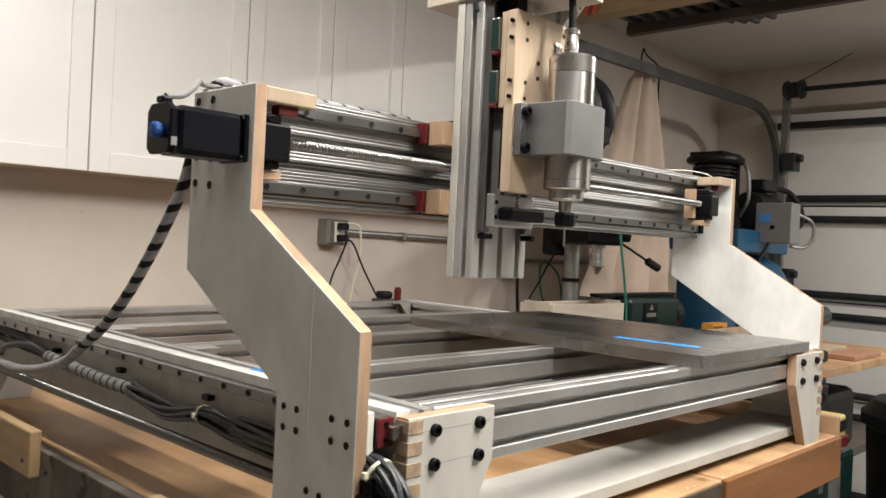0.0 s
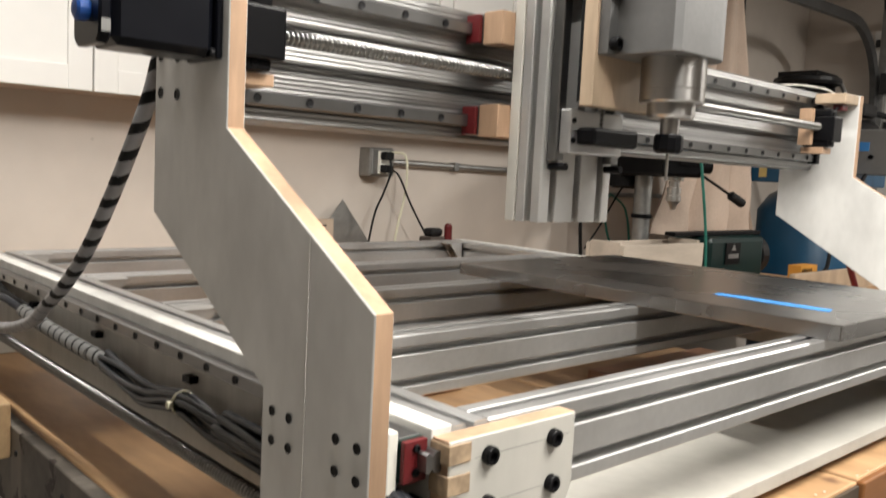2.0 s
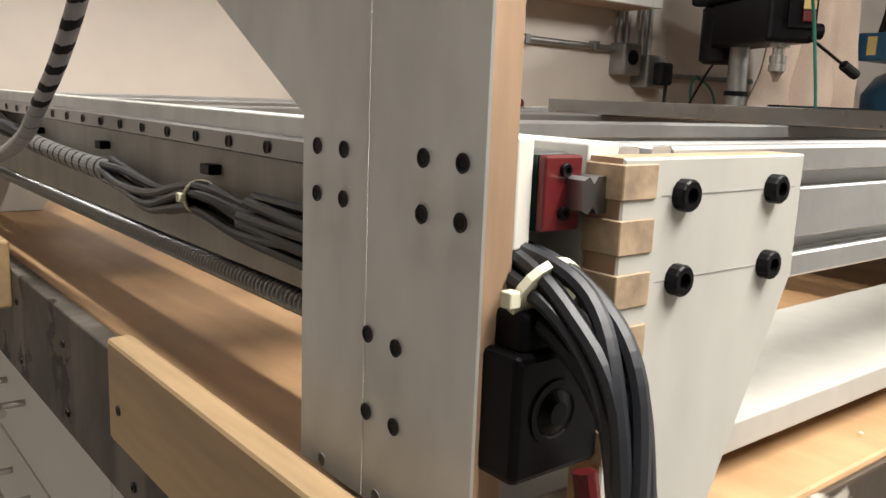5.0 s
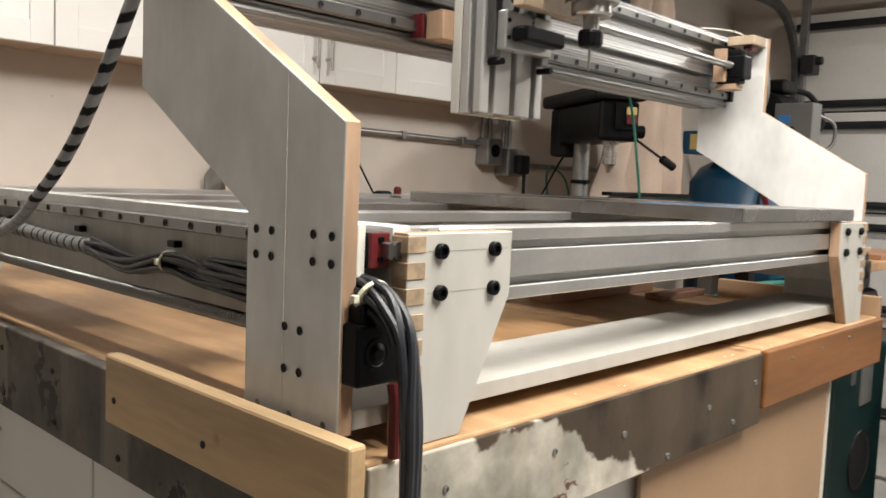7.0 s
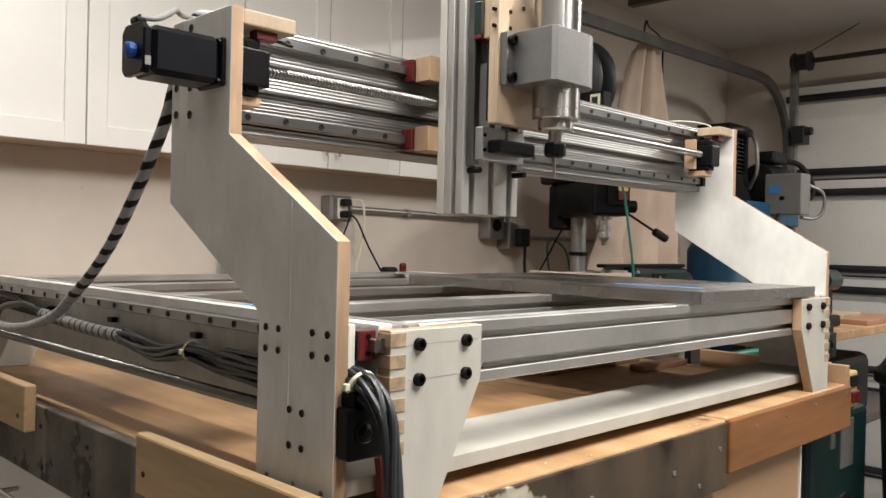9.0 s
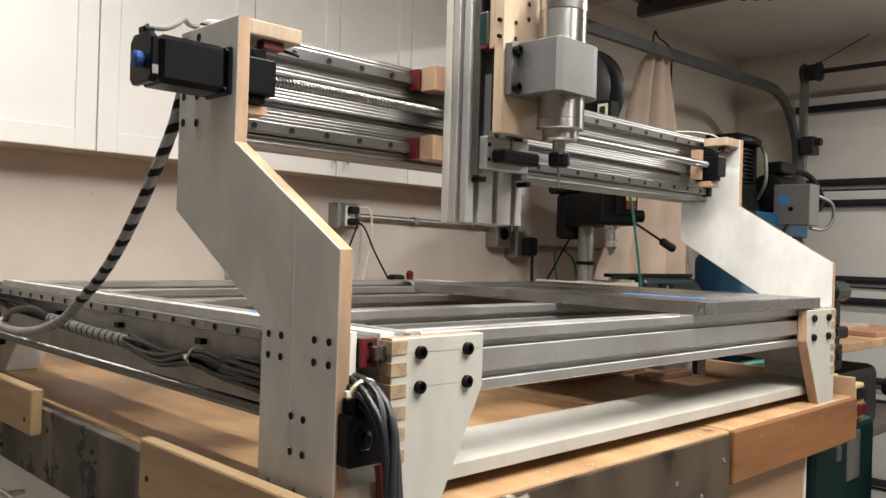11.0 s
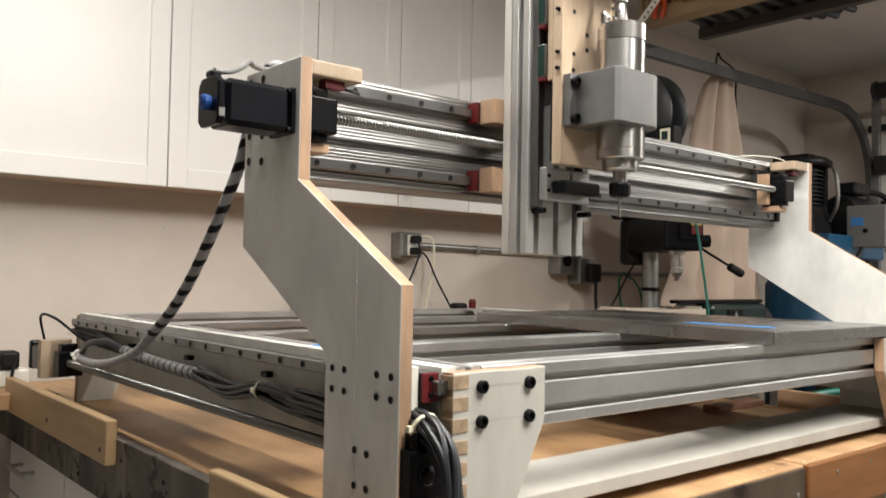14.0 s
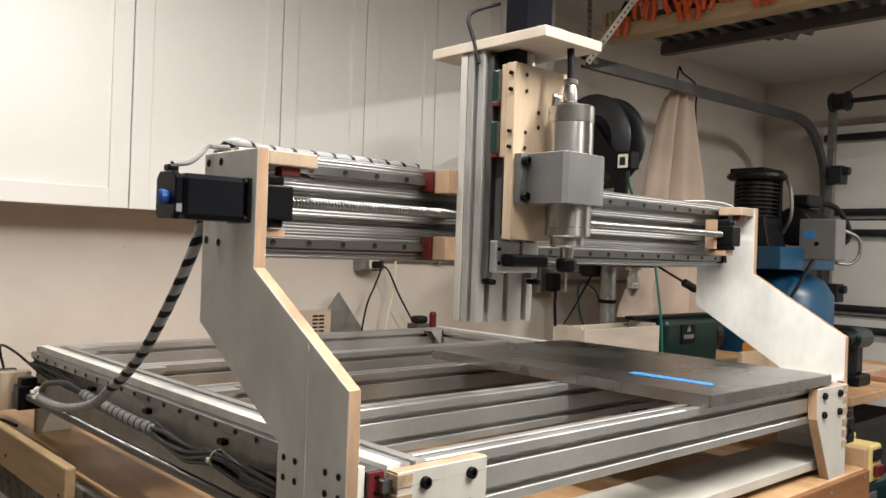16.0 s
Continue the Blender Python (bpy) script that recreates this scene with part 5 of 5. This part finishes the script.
h = part("stop_lever", rod(bmesh.new(), e, e + Vector((0.20, -0.02, -0.075)), 0.005, 8), M_BLACK, dp)
part("grip", rod(bmesh.new(), e + Vector((0.18, -0.018, -0.068)), e + Vector((0.255, -0.026, -0.096)), 0.016, 12, bevel=0.005), M_RUBBER, h, "black grip")
sb = part("switch_plate", turned(boxm(0.310, 0.318, -0.02, 0.07, 1.36, 1.455, bevel=0.002), (COLX, COLY, 0), RZ), M_BLACK, dp)
part("start_button", turned(boxm(0.3185, 0.326, 0.020, 0.060, 1.412, 1.440, bevel=0.004), (COLX, COLY, 0), RZ), M_YELLOW, sb, "amber start button")
part("stop_button", turned(boxm(0.3185, 0.328, 0.020, 0.060, 1.378, 1.410, bevel=0.004), (COLX, COLY, 0), RZ), M_RED, sb, "red stop button")

carton = thing("small_carton", "small orange carton with black print on the tool bench", "carton")
part("box", boxm(2.690, 2.830, 0.955, 1.005, TB + 0.0005, 1.014, bevel=0.001), M_CARTON, carton)
for k in range(5):
    part("print_bar", boxm(2.699 + k * 0.018, 2.709 + k * 0.018, 0.9535, 0.9546, 0.972, 1.002), M_BLACK, carton, "black print")

# ---- hose reel, canvas and compressor ----
reel = thing("hose_reel", "black wall-mounted air hose reel with pivot arm", "hose reel")
RX, RY0, RZc = 0.0, 0.0, 0.0
bm = bmesh.new()
for y in (RY0, RY0 + 0.085):
    lathe(bm, (RX, y, RZc), (RX, 9, RZc), [(0, 0.085), (0.0, 0.150), (0.006, 0.158), (0.012, 0.158), (0.016, 0.150), (0.016, 0.085), (0, 0.085)], 48)
part("flange", bm, M_REEL, reel, smooth=True)
bm = bmesh.new()
for k in range(5):
    tube(bm, [(RX + 0.105 * math.cos(a * math.pi / 16), RY0 + 0.022 + k * 0.0145, RZc + 0.105 * math.sin(a * math.pi / 16)) for a in range(33)], 0.0075, 8)
part("hose", bm, M_RUBBER, reel, "wound black hose")
bm = bmesh.new()
lathe(bm, (RX, RY0 - 0.004, RZc), (RX, 9, RZc), [(0, 0.0), (0, 0.088), (0.005, 0.090), (0.10, 0.090), (0.105, 0.0)], 32)
part("drum", bm, M_BLACK, reel)
bm = bmesh.new()
prism(bm, [(RX - 0.055, RZc + 0.05), (RX + 0.035, RZc + 0.055), (RX + 0.06, RZc + 0.02), (RX + 0.17, RZc - 0.11), (RX + 0.17, RZc - 0.26), (RX + 0.125, RZc - 0.26), (RX + 0.12, RZc - 0.14), (RX + 0.02, RZc - 0.055), (RX - 0.055, RZc - 0.05)], "y", RY0 - 0.022, RY0 - 0.008, 0.002)
arm = part("arm", bm, M_BLACK, reel, "black steel arm")
for dx, dz in ((-0.04, 0.036), (0.02, 0.040), (-0.04, -0.036), (0.02, -0.030), (-0.01, 0.0)):
    bolt((RX + dx, RY0 - 0.022, RZc + dz), (0, -1, 0), 0.006, 0.004, "bolt", arm, M_GALV)
part("hose_guide", boxm(RX + 0.125, RX + 0.190, RY0 - 0.03, RY0 + 0.02, RZc - 0.108, RZc - 0.050, bevel=0.004), M_BLACK, reel)
part("label", boxm(RX + 0.143, RX + 0.180, RY0 - 0.0335, RY0 - 0.0302, RZc - 0.104, RZc - 0.060), M_TIE, reel, "pale yellow label")
part("label_print", boxm(RX + 0.150, RX + 0.172, RY0 - 0.0347, RY0 - 0.0338, RZc - 0.096, RZc - 0.069), M_DARKGREEN, reel, "dark print on the label")
RX, RY0, RZc = 1.668, 1.046, 1.750
turn = Matrix.Translation((RX, RY0, RZc)) @ Matrix.Rotation(radians(-90), 4, "Z")
for ob in reel.children_recursive:
    ob.data.transform(turn)
part("swivel_bracket", boxm(RX + 0.02, RX + 0.07, RY0 + 0.05, BY1, RZc - 0.02, RZc + 0.02, bevel=0.003), M_BLACK, reel)
part("outlet_hose", tubem(smooth_path([(1.665, 0.885, 1.642), (1.70, 0.90, 1.59), (1.80, 0.93, 1.52), (1.985, 1.0, 1.42), (2.034, 1.0, 1.264), (2.07, 1.0, 1.11), (2.085, 1.0, 0.944)]), 0.0048, 8), M_HOSE, reel, "green air hose")


def drape(top_w, bot_w, cx, y, z_top, z_bot, folds, depth, seed):
    """A hanging cloth gathered at the top, with folds that deepen downwards."""
    rnd = random.Random(seed)
    ph = [rnd.uniform(0, 6.28) for _ in range(6)]
    bm = bmesh.new()
    nu, nv = 96, 40
    grid = []
    for j in range(nv + 1):
        v = j / nv
        w = top_w + (bot_w - top_w) * (v ** 0.85)
        row = []
        for i in range(nu + 1):
            u = i / nu - 0.5
            x = cx + u * w + 0.012 * math.sin(7 * v + ph[0])
            q = u * folds + 0.5 + 0.10 * math.sin(4 * v + ph[1]) + 0.05 * math.sin(9 * u + ph[2])
            lobe = abs(math.sin(math.pi * q)) ** 0.7
            crease = 0.25 * math.sin(math.pi * folds * 3.1 * u + ph[3] + 2.2 * v) + 0.18 * math.sin(26 * v + 8 * u + ph[5]) * v ** 3
            yy = y + depth * (0.6 - 1.5 * lobe + crease) * (0.55 + 0.45 * v) - depth * 0.8 * math.cos(u * math.pi)
            sag = 0.05 * math.sin(math.pi * (u + 0.5)) * max(0.0, v - 0.75) * 4
            z = z_top + (z_bot - z_top) * v + 0.035 * (lobe - 0.6) * (1 - v) ** 3 - sag * 0.3 - 0.05 * (abs(u) * 2) ** 2 * (1 - v)
            row.append(bm.verts.new((x, yy, z)))
        grid.append(row)
    for j in range(nv):
        for i in range(nu):
            bm.faces.new((grid[j][i], grid[j][i + 1], grid[j + 1][i + 1], grid[j + 1][i]))
    ret = bmesh.ops.extrude_face_region(bm, geom=bm.faces[:])
    bmesh.ops.translate(bm, vec=(0, 0.006, 0), verts=[g for g in ret["geom"] if isinstance(g, bmesh.types.BMVert)])
    bmesh.ops.recalc_face_normals(bm, faces=bm.faces[:])
    return bm


cloth = thing("canvas_cover", "beige canvas cover hanging in folds from a wire hook", "canvas")
part("sheet", drape(0.17, 0.78, 2.71, 1.37, 2.135, 1.105, 3.0, 0.045, 5), M_CLOTH, cloth, smooth=True)
part("hem_bar", boxm(2.46, 2.98, 1.305, 1.325, 1.082, 1.098, bevel=0.003), M_BLACK, cloth, "black bar in the hem")
part("hook", tubem(smooth_path([(2.70, 1.36, 2.12), (2.69, 1.36, 2.17), (2.705, 1.36, 2.225), (2.725, 1.355, 2.20), (2.83, 1.35, 2.16), (2.835, 1.35, 2.06), (2.835, 1.345, 1.95)]), 0.004, 8), M_BLACK, cloth, "black wire hanger")

comp = thing("air_compressor", "blue upright air compressor with black twin pump", "air compressor")
TX, TYc, TR = 3.42, 1.22, 0.265
bm = bmesh.new()
lathe(bm, (TX, TYc, 0.08), (TX, TYc, 9), [(0, 0.05), (0.02, 0.14), (0.07, 0.22), (0.13, TR), (1.12, TR), (1.19, 0.22), (1.235, 0.14), (1.25, 0.04)], 40)
part("tank", bm, M_BLUE, comp, "blue enamelled air tank", smooth=True)
for k in range(3):
    a = radians(30 + 120 * k)
    part("foot", boxm(TX + 0.2 * math.cos(a) - 0.02, TX + 0.2 * math.cos(a) + 0.02, TYc + 0.2 * math.sin(a) - 0.02, TYc + 0.2 * math.sin(a) + 0.02, 0, 0.16), M_BLUE, comp)
part("deck", boxm(TX - 0.36, TX + 0.22, TYc - 0.19, TYc + 0.16, 1.325, 1.43, bevel=0.006), M_BLUE, comp, "blue steel mounting deck")
part("warning_label", boxm(TX - 0.363, TX - 0.3605, TYc + 0.085, TYc + 0.12, 1.345, 1.415), M_YELLOW, comp, "yellow warning label")
PXc, PYc = 3.215, 1.235
bm = prism(bmesh.new(), [(PYc - 0.11, 1.4305), (PYc + 0.11, 1.4305), (PYc + 0.08, 1.57), (PYc - 0.08, 1.57)], "x", PXc - 0.08, PXc + 0.10, 0.004)
pump = part("crankcase", bm, M_PUMP, comp, "cast iron crankcase")
for k in range(9):
    bm = bmesh.new()
    z = 1.572 + k * 0.019
    lathe(bm, (PXc, PYc, z), (PXc, PYc, 9), [(0, 0.075), (0, 0.098), (0.006, 0.098), (0.006, 0.075), (0.019, 0.075)], 28)
    part("cylinder_fin", bm, M_PUMP, comp)
bm = lathe(bmesh.new(), (PXc, PYc, 1.745), (PXc, PYc, 9), [(0, 0.09), (0.004, 0.128), (0.016, 0.140), (0.030, 0.136), (0.044, 0.115), (0.047, 0.0)], 32)
head = part("cylinder_head", bm, M_PUMP, comp, "finned cylinder head")
for k in range(12):
    part("fin", boxm(PXc - 0.10 + k * 0.017, PXc - 0.093 + k * 0.017, PYc - 0.085, PYc + 0.085, 1.780, 1.800), M_PUMP, head)
for y in (-0.10, 0.09):
    part("head_pipe", tubem(smooth_path([(PXc + 0.05, PYc + y - 0.02, 1.76), (PXc + 0.04, PYc + y - 0.05, 1.70), (PXc + 0.05, PYc + y - 0.05, 1.58), (PXc + 0.08, PYc + y, 1.50)]), 0.009, 10), M_GALV, comp, "bright metal pipe")
part("belt_guard", boxm(3.335, 3.362, 1.17, 1.42, 1.435, 1.76, bevel=0.01), M_BLACK, comp, "black belt guard")
bm = bmesh.new()
lathe(bm, (3.37, 1.13, 1.535), (9, 1.13, 1.535), [(0, 0.03), (0.004, 0.085), (0.02, 0.095), (0.21, 0.095), (0.24, 0.085), (0.26, 0.03)], 32)
part("motor", bm, M_PUMP, comp, "grey electric motor", smooth=True)
part("capacitor", boxm(3.40, 3.56, 1.06, 1.15, 1.632, 1.69, bevel=0.012), M_PUMP, comp)
bx = part("pressure_switch", boxm(3.295, 3.40, 0.884, 1.058, 1.374, 1.566, bevel=0.006), M_GREYBOX, comp, "grey pressure switch box")
part("switch_label", boxm(3.2925, 3.2945, 0.983, 1.036, 1.474, 1.512), M_TAPE, bx, "blue label")
part("switch_knob", rod(bmesh.new(), (3.2945, 0.972, 1.450), (3.285, 0.972, 1.450), 0.010), M_BLACK, bx)
part("flex_conduit", tubem(smooth_path([(3.40, 0.90, 1.52), (3.46, 0.85, 1.48), (3.47, 0.85, 1.40), (3.44, 0.88, 1.36), (3.40, 0.93, 1.365)]), 0.008, 10), M_GALV, comp, "silver flexible conduit", smooth=True)
part("air_line", tubem(smooth_path([(3.60, 1.10, 1.66), (3.68, 1.05, 1.64), (3.70, 1.0, 1.56), (3.66, 0.98, 1.48), (3.55, 1.0, 1.44)]), 0.014, 10), M_RUBBER, comp)
part("power_lead", tubem(smooth_path([(3.30, 0.99, 1.375), (3.20, 1.00, 1.27), (3.12, 1.02, 1.16), (3.08, 1.02, 1.0), (3.05, 1.02, 0.97)]), 0.008, 8), M_RUBBER, comp)

# ---- overhead rack with clamps ----
rack = thing("overhead_rack", "wooden overhead rack hung from the garage ceiling", "rack")
part("edge_board", boxm(2.125, 2.150, -0.6, 1.365, 2.225, 2.285, bevel=0.003), M_SHELFWOOD, rack)
part("shelf_board", boxm(2.1505, 2.215, -0.6, 1.36, 2.226, 2.244, bevel=0.002), M_SHELFWOOD, rack)
part("beam", boxm(2.44, 2.482, -0.6, 1.29, 2.220, 2.262, bevel=0.003), M_DARKWOOD, rack)
part("hanger", boxm(2.441, 2.481, 1.22, 1.285, 2.2625, H, bevel=0.002), M_DARKWOOD, rack)
for y in (0.62, 0.0):
    part("hanger", boxm(2.441, 2.481, y - 0.03, y + 0.03, 2.2625, H, bevel=0.002), M_DARKWOOD, rack)
part("deck", boxm(2.1505, 2.66, -0.6, 1.27, 2.300, 2.315, bevel=0.002), M_DARKWOOD, rack)
for i in range(26):
    part("slat", boxm(2.216, 2.47, 1.235 - i * 0.068, 1.262 - i * 0.068, 2.2625, 2.285, bevel=0.002), M_DARKGALV, rack)
for i in range(8):
    part("slot_peg", boxm(2.13, 2.15, 1.345 - i * 0.03, 1.360 - i * 0.03, 2.2855, 2.345, bevel=0.002), M_SHELFWOOD, rack)
part("end_hanger", boxm(2.135, 2.160, -0.52, -0.47, 2.2855, H), M_SHELFWOOD, rack)
for i in range(5):
    single("pipe_offcut", rod(bmesh.new(), (2.44, 0.98 - i * 0.040, 2.2765 + 0.002 * (i % 2)), (2.66 + 0.03 * (i % 3), 0.92 - i * 0.040, 2.2765), 0.0135, 10), M_STRUT, "dark pipe offcut stored on the rack", "pipe", "stored pipes")


def spring_clamp(tilt):
    """An orange-gripped spring clamp hanging by its jaws."""
    t = thing("spring_clamp", "black spring clamp with orange grips on the rack edge", "clamp", "clamps on the rack")
    for s in (-1, 1):
        part("grip", tubem(smooth_path([(0.0, s * 0.008, 0.0), (-0.004, s * 0.020, -0.03), (-0.008, s * 0.017, -0.075)]), lambda q: 0.0105 - 0.03 * max(0.0, q - 0.06), 10), M_ORANGEP, t, "orange plastic grip")
        part("jaw", tubem(smooth_path([(0.0, s * 0.008, 0.0), (0.0, s * 0.018, 0.03), (0.0, s * 0.004, 0.062)]), 0.006, 8), M_BLACK, t)
    part("pivot", rod(bmesh.new(), (-0.012, 0, 0.004), (0.012, 0, 0.004), 0.009, 10), M_BLACK, t)
    return t


random.seed(11)
proto = spring_clamp(0)
proto.matrix_world = pose(2.112, 1.24, 2.300, 8, 0, 0)
for i in range(15):
    copy_thing(proto, pose(2.108 + random.uniform(-0.004, 0.004), 1.24 - (i + 1) * 0.060 - random.uniform(0, 0.02), 2.312 + random.uniform(-0.004, 0.05), random.uniform(-25, 25), random.uniform(-10, 8), random.uniform(-25, 25)))


def bar_clamp(length):
    t = thing("bar_clamp", "black bar clamp with orange handle lying on the rack", "clamp", "bar clamps on the rack")
    part("bar", boxm(-0.004, 0.004, 0, length, -0.008, 0.008), M_DARKGALV, t)
    part("head", boxm(-0.016, 0.016, 0.02, 0.07, -0.012, 0.05, bevel=0.006), M_BLACK, t)
    part("handle", tubem([(0, 0.045, 0.045), (0, 0.055, 0.105)], 0.012, 10), M_ORANGEP, t, "orange handle")
    part("foot", boxm(-0.016, 0.016, length - 0.04, length - 0.005, -0.012, 0.05, bevel=0.006), M_BLACK, t)
    return t


pb = bar_clamp(0.35)
pb.matrix_world = pose(2.19, 0.55, 2.2585)
for i in range(9):
    copy_thing(pb, pose(2.185 + 0.022 * (i % 4), 0.95 - i * 0.17, 2.2585 + 0.001 * i, 0, 0, random.uniform(-6, 6)))

# ---- right-hand corner: side counter, drill, bins ----
ct = thing("side_counter", "plywood side counter with an upright back board", "counter")
part("counter_top", boxm(2.10, 3.25, 0.33, 0.80, 0.915, 0.945, bevel=0.003), M_BENCH, ct)
part("back_board", boxm(2.30, 3.25, 0.80, 0.82, 0.90, 1.02, bevel=0.003), M_MAPLE_B, ct, "pale upright board")
for x in (2.12, 3.18):
    for y in (0.35, 0.74):
        part("leg", boxm(x, x + 0.05, y, y + 0.05, 0, 0.9145), M_DARKWOOD, ct)
single("loose_board", boxm(2.56, 2.86, 0.35, 0.46, 0.9455, 0.962, bevel=0.002), M_COPPER, "reddish offcut board lying on the side counter", "board", "loose boards")
single("loose_board", boxm(2.40, 2.85, 0.47, 0.60, 0.9455, 0.972, bevel=0.002), M_MAPLE_B, "pale offcut board lying on the side counter", "board", "loose boards")

dr = thing("cordless_drill", "dark green cordless drill standing on its battery", "drill")
DX, DY = 2.39, 0.44
part("battery", boxm(DX - 0.055, DX + 0.055, DY - 0.04, DY + 0.04, 0.9455, 0.985, bevel=0.008), M_BLACK, dr)
bm = prism(bmesh.new(), [(DX - 0.028, 0.9855), (DX + 0.032, 0.9855), (DX + 0.030, 1.08), (DX - 0.022, 1.08)], "y", DY - 0.02, DY + 0.02, 0.006)
part("grip", bm, M_RUBBER, dr)
bm = bmesh.new()
lathe(bm, (DX + 0.085, DY, 1.105), (-9, DY, 1.105), [(0, 0.02), (0.006, 0.036), (0.12, 0.038), (0.128, 0.028)], 24)
part("motor_housing", bm, M_DARKGREEN, dr, "dark green housing", smooth=True)
bm = bmesh.new()
lathe(bm, (DX - 0.0435, DY, 1.105), (-9, DY, 1.105), [(0, 0.026), (0.045, 0.026), (0.05, 0.020), (0.085, 0.018), (0.09, 0.008)], 20)
part("chuck", bm, M_BLACK, dr, smooth=True)
rd = thing("red_wand", "red enamelled rod leaning beside the drill", "rod")
part("shaft", tubem([(2.38, 0.62, 0.946), (2.33, 0.64, 1.06), (2.28, 0.655, 1.16)], 0.010, 10), M_RED, rd)
part("cap", tubem([(2.28, 0.655, 1.16), (2.272, 0.657, 1.175)], 0.0115, 10), M_BLACK, rd)

gb = thing("dust_collector", "dark green floor machine with a pale data plate", "machine")
part("cabinet", boxm(1.42, 1.80, 0.10, 0.62, 0.06, 0.80, bevel=0.015), M_DARKGREEN, gb)
part("plinth", boxm(1.40, 1.84, 0.08, 0.64, 0.0, 0.0595), M_GREYBOX, gb)
part("data_plate", boxm(1.60, 1.68, 0.096, 0.0995, 0.66, 0.78), M_GALV, gb, "pale data plate")
part("data_plate", boxm(1.53, 1.555, 0.096, 0.0995, 0.72, 0.755), M_GALV, gb, "pale sticker")
bm = bmesh.new()
lathe(bm, (1.63, 0.0995, 0.52), (1.63, -9, 0.52), [(0, 0.075), (0.004, 0.075), (0.004, 0.066), (0.002, 0.064)], 32)
part("port", bm, M_PUMP, gb)
sb = thing("power_switch", "yellow switch box with a red stop paddle", "switch")
part("box", boxm(1.66, 1.73, 0.105, 0.18, 0.8005, 0.895, bevel=0.006), M_YELLOW, sb)
part("paddle", boxm(1.672, 1.718, 0.093, 0.1045, 0.815, 0.845, bevel=0.004), M_RED, sb, "red stop paddle")
part("upper_plate", boxm(1.668, 1.722, 0.100, 0.1045, 0.855, 0.885, bevel=0.002), M_PUMP, sb)
part("back_block", boxm(1.64, 1.76, 0.181, 0.24, 0.8005, 0.905, bevel=0.004), M_YELLOW, sb)

bn = thing("waste_bin", "large black plastic waste bin under the counter", "bin")
bm = bmesh.new()
lathe(bm, (2.14, -0.05, 0.0), (2.14, -0.05, 9), [(0, 0.17), (0.02, 0.18), (0.82, 0.22), (0.83, 0.235), (0.86, 0.235), (0.87, 0.22), (0.90, 0.20), (0.92, 0.05)], 32)
part("body", bm, M_BLACK, bn, smooth=True)
bm = tubem(smooth_path([(2.07, -0.285, 0.85), (2.03, -0.34, 0.81), (2.07, -0.345, 0.73), (2.13, -0.27, 0.73)]), 0.008, 8)
part("handle", bm, M_GALV, bn)
single("tool_case", boxm(2.18, 2.70, 0.38, 0.74, 0.62, 0.84, bevel=0.03), M_BLACK, "black tool case stored under the counter", "case")
part("shelf", boxm(2.125, 3.2, 0.36, 0.76, 0.59, 0.6195), M_DARKWOOD, ct)
hs = single("garden_hose", tubem(smooth_path([(1.74, 0.62, 0.81), (1.80, 0.50, 0.88), (1.90, 0.40, 0.90), (2.0, 0.36, 0.86), (2.06, 0.40, 0.70), (2.0, 0.5, 0.4), (1.95, 0.55, 0.0)]), 0.010, 10), M_HOSE, "green hose draped behind the machine", "hose")

# ---- chips on the bench edge ----
rnd = random.Random(21)
for i in range(9):
    x, y = rnd.uniform(0.10, 1.25), rnd.uniform(0.000, 0.022)
    a = rnd.uniform(0.0009, 0.0019)
    bm = prism(bmesh.new(), [(x - a, y - a * 0.6), (x + a * 0.8, y - a * 0.8), (x + a, y + a * 0.5), (x - a * 0.3, y + a * 0.9)], "z", BZ + 0.0022, BZ + 0.0022 + a * 0.5)
    single("wood_chip", bm, M_WHITEP, "pale wood chip lying on the bench edge", "wood chip", "wood chips")

# ---- each thing's empty stands at its base ----
for ob in [o for o in bpy.data.objects if o.type == "EMPTY" and o.parent is None]:
    kids = [c for c in ob.children if c.type == "MESH"]
    if not kids or ob.rotation_euler.x or ob.rotation_euler.y or ob.rotation_euler.z or abs(ob.location.z) > 0.001:
        continue
    pts = [v.co for c in kids for v in c.data.vertices]
    lo = Vector([min(p[i] for p in pts) for i in range(3)])
    hi = Vector([max(p[i] for p in pts) for i in range(3)])
    foot = Vector(((lo.x + hi.x) / 2, (lo.y + hi.y) / 2, lo.z))
    ob.location = ob.location + foot
    for c in ob.children:
        c.location = c.location - foot
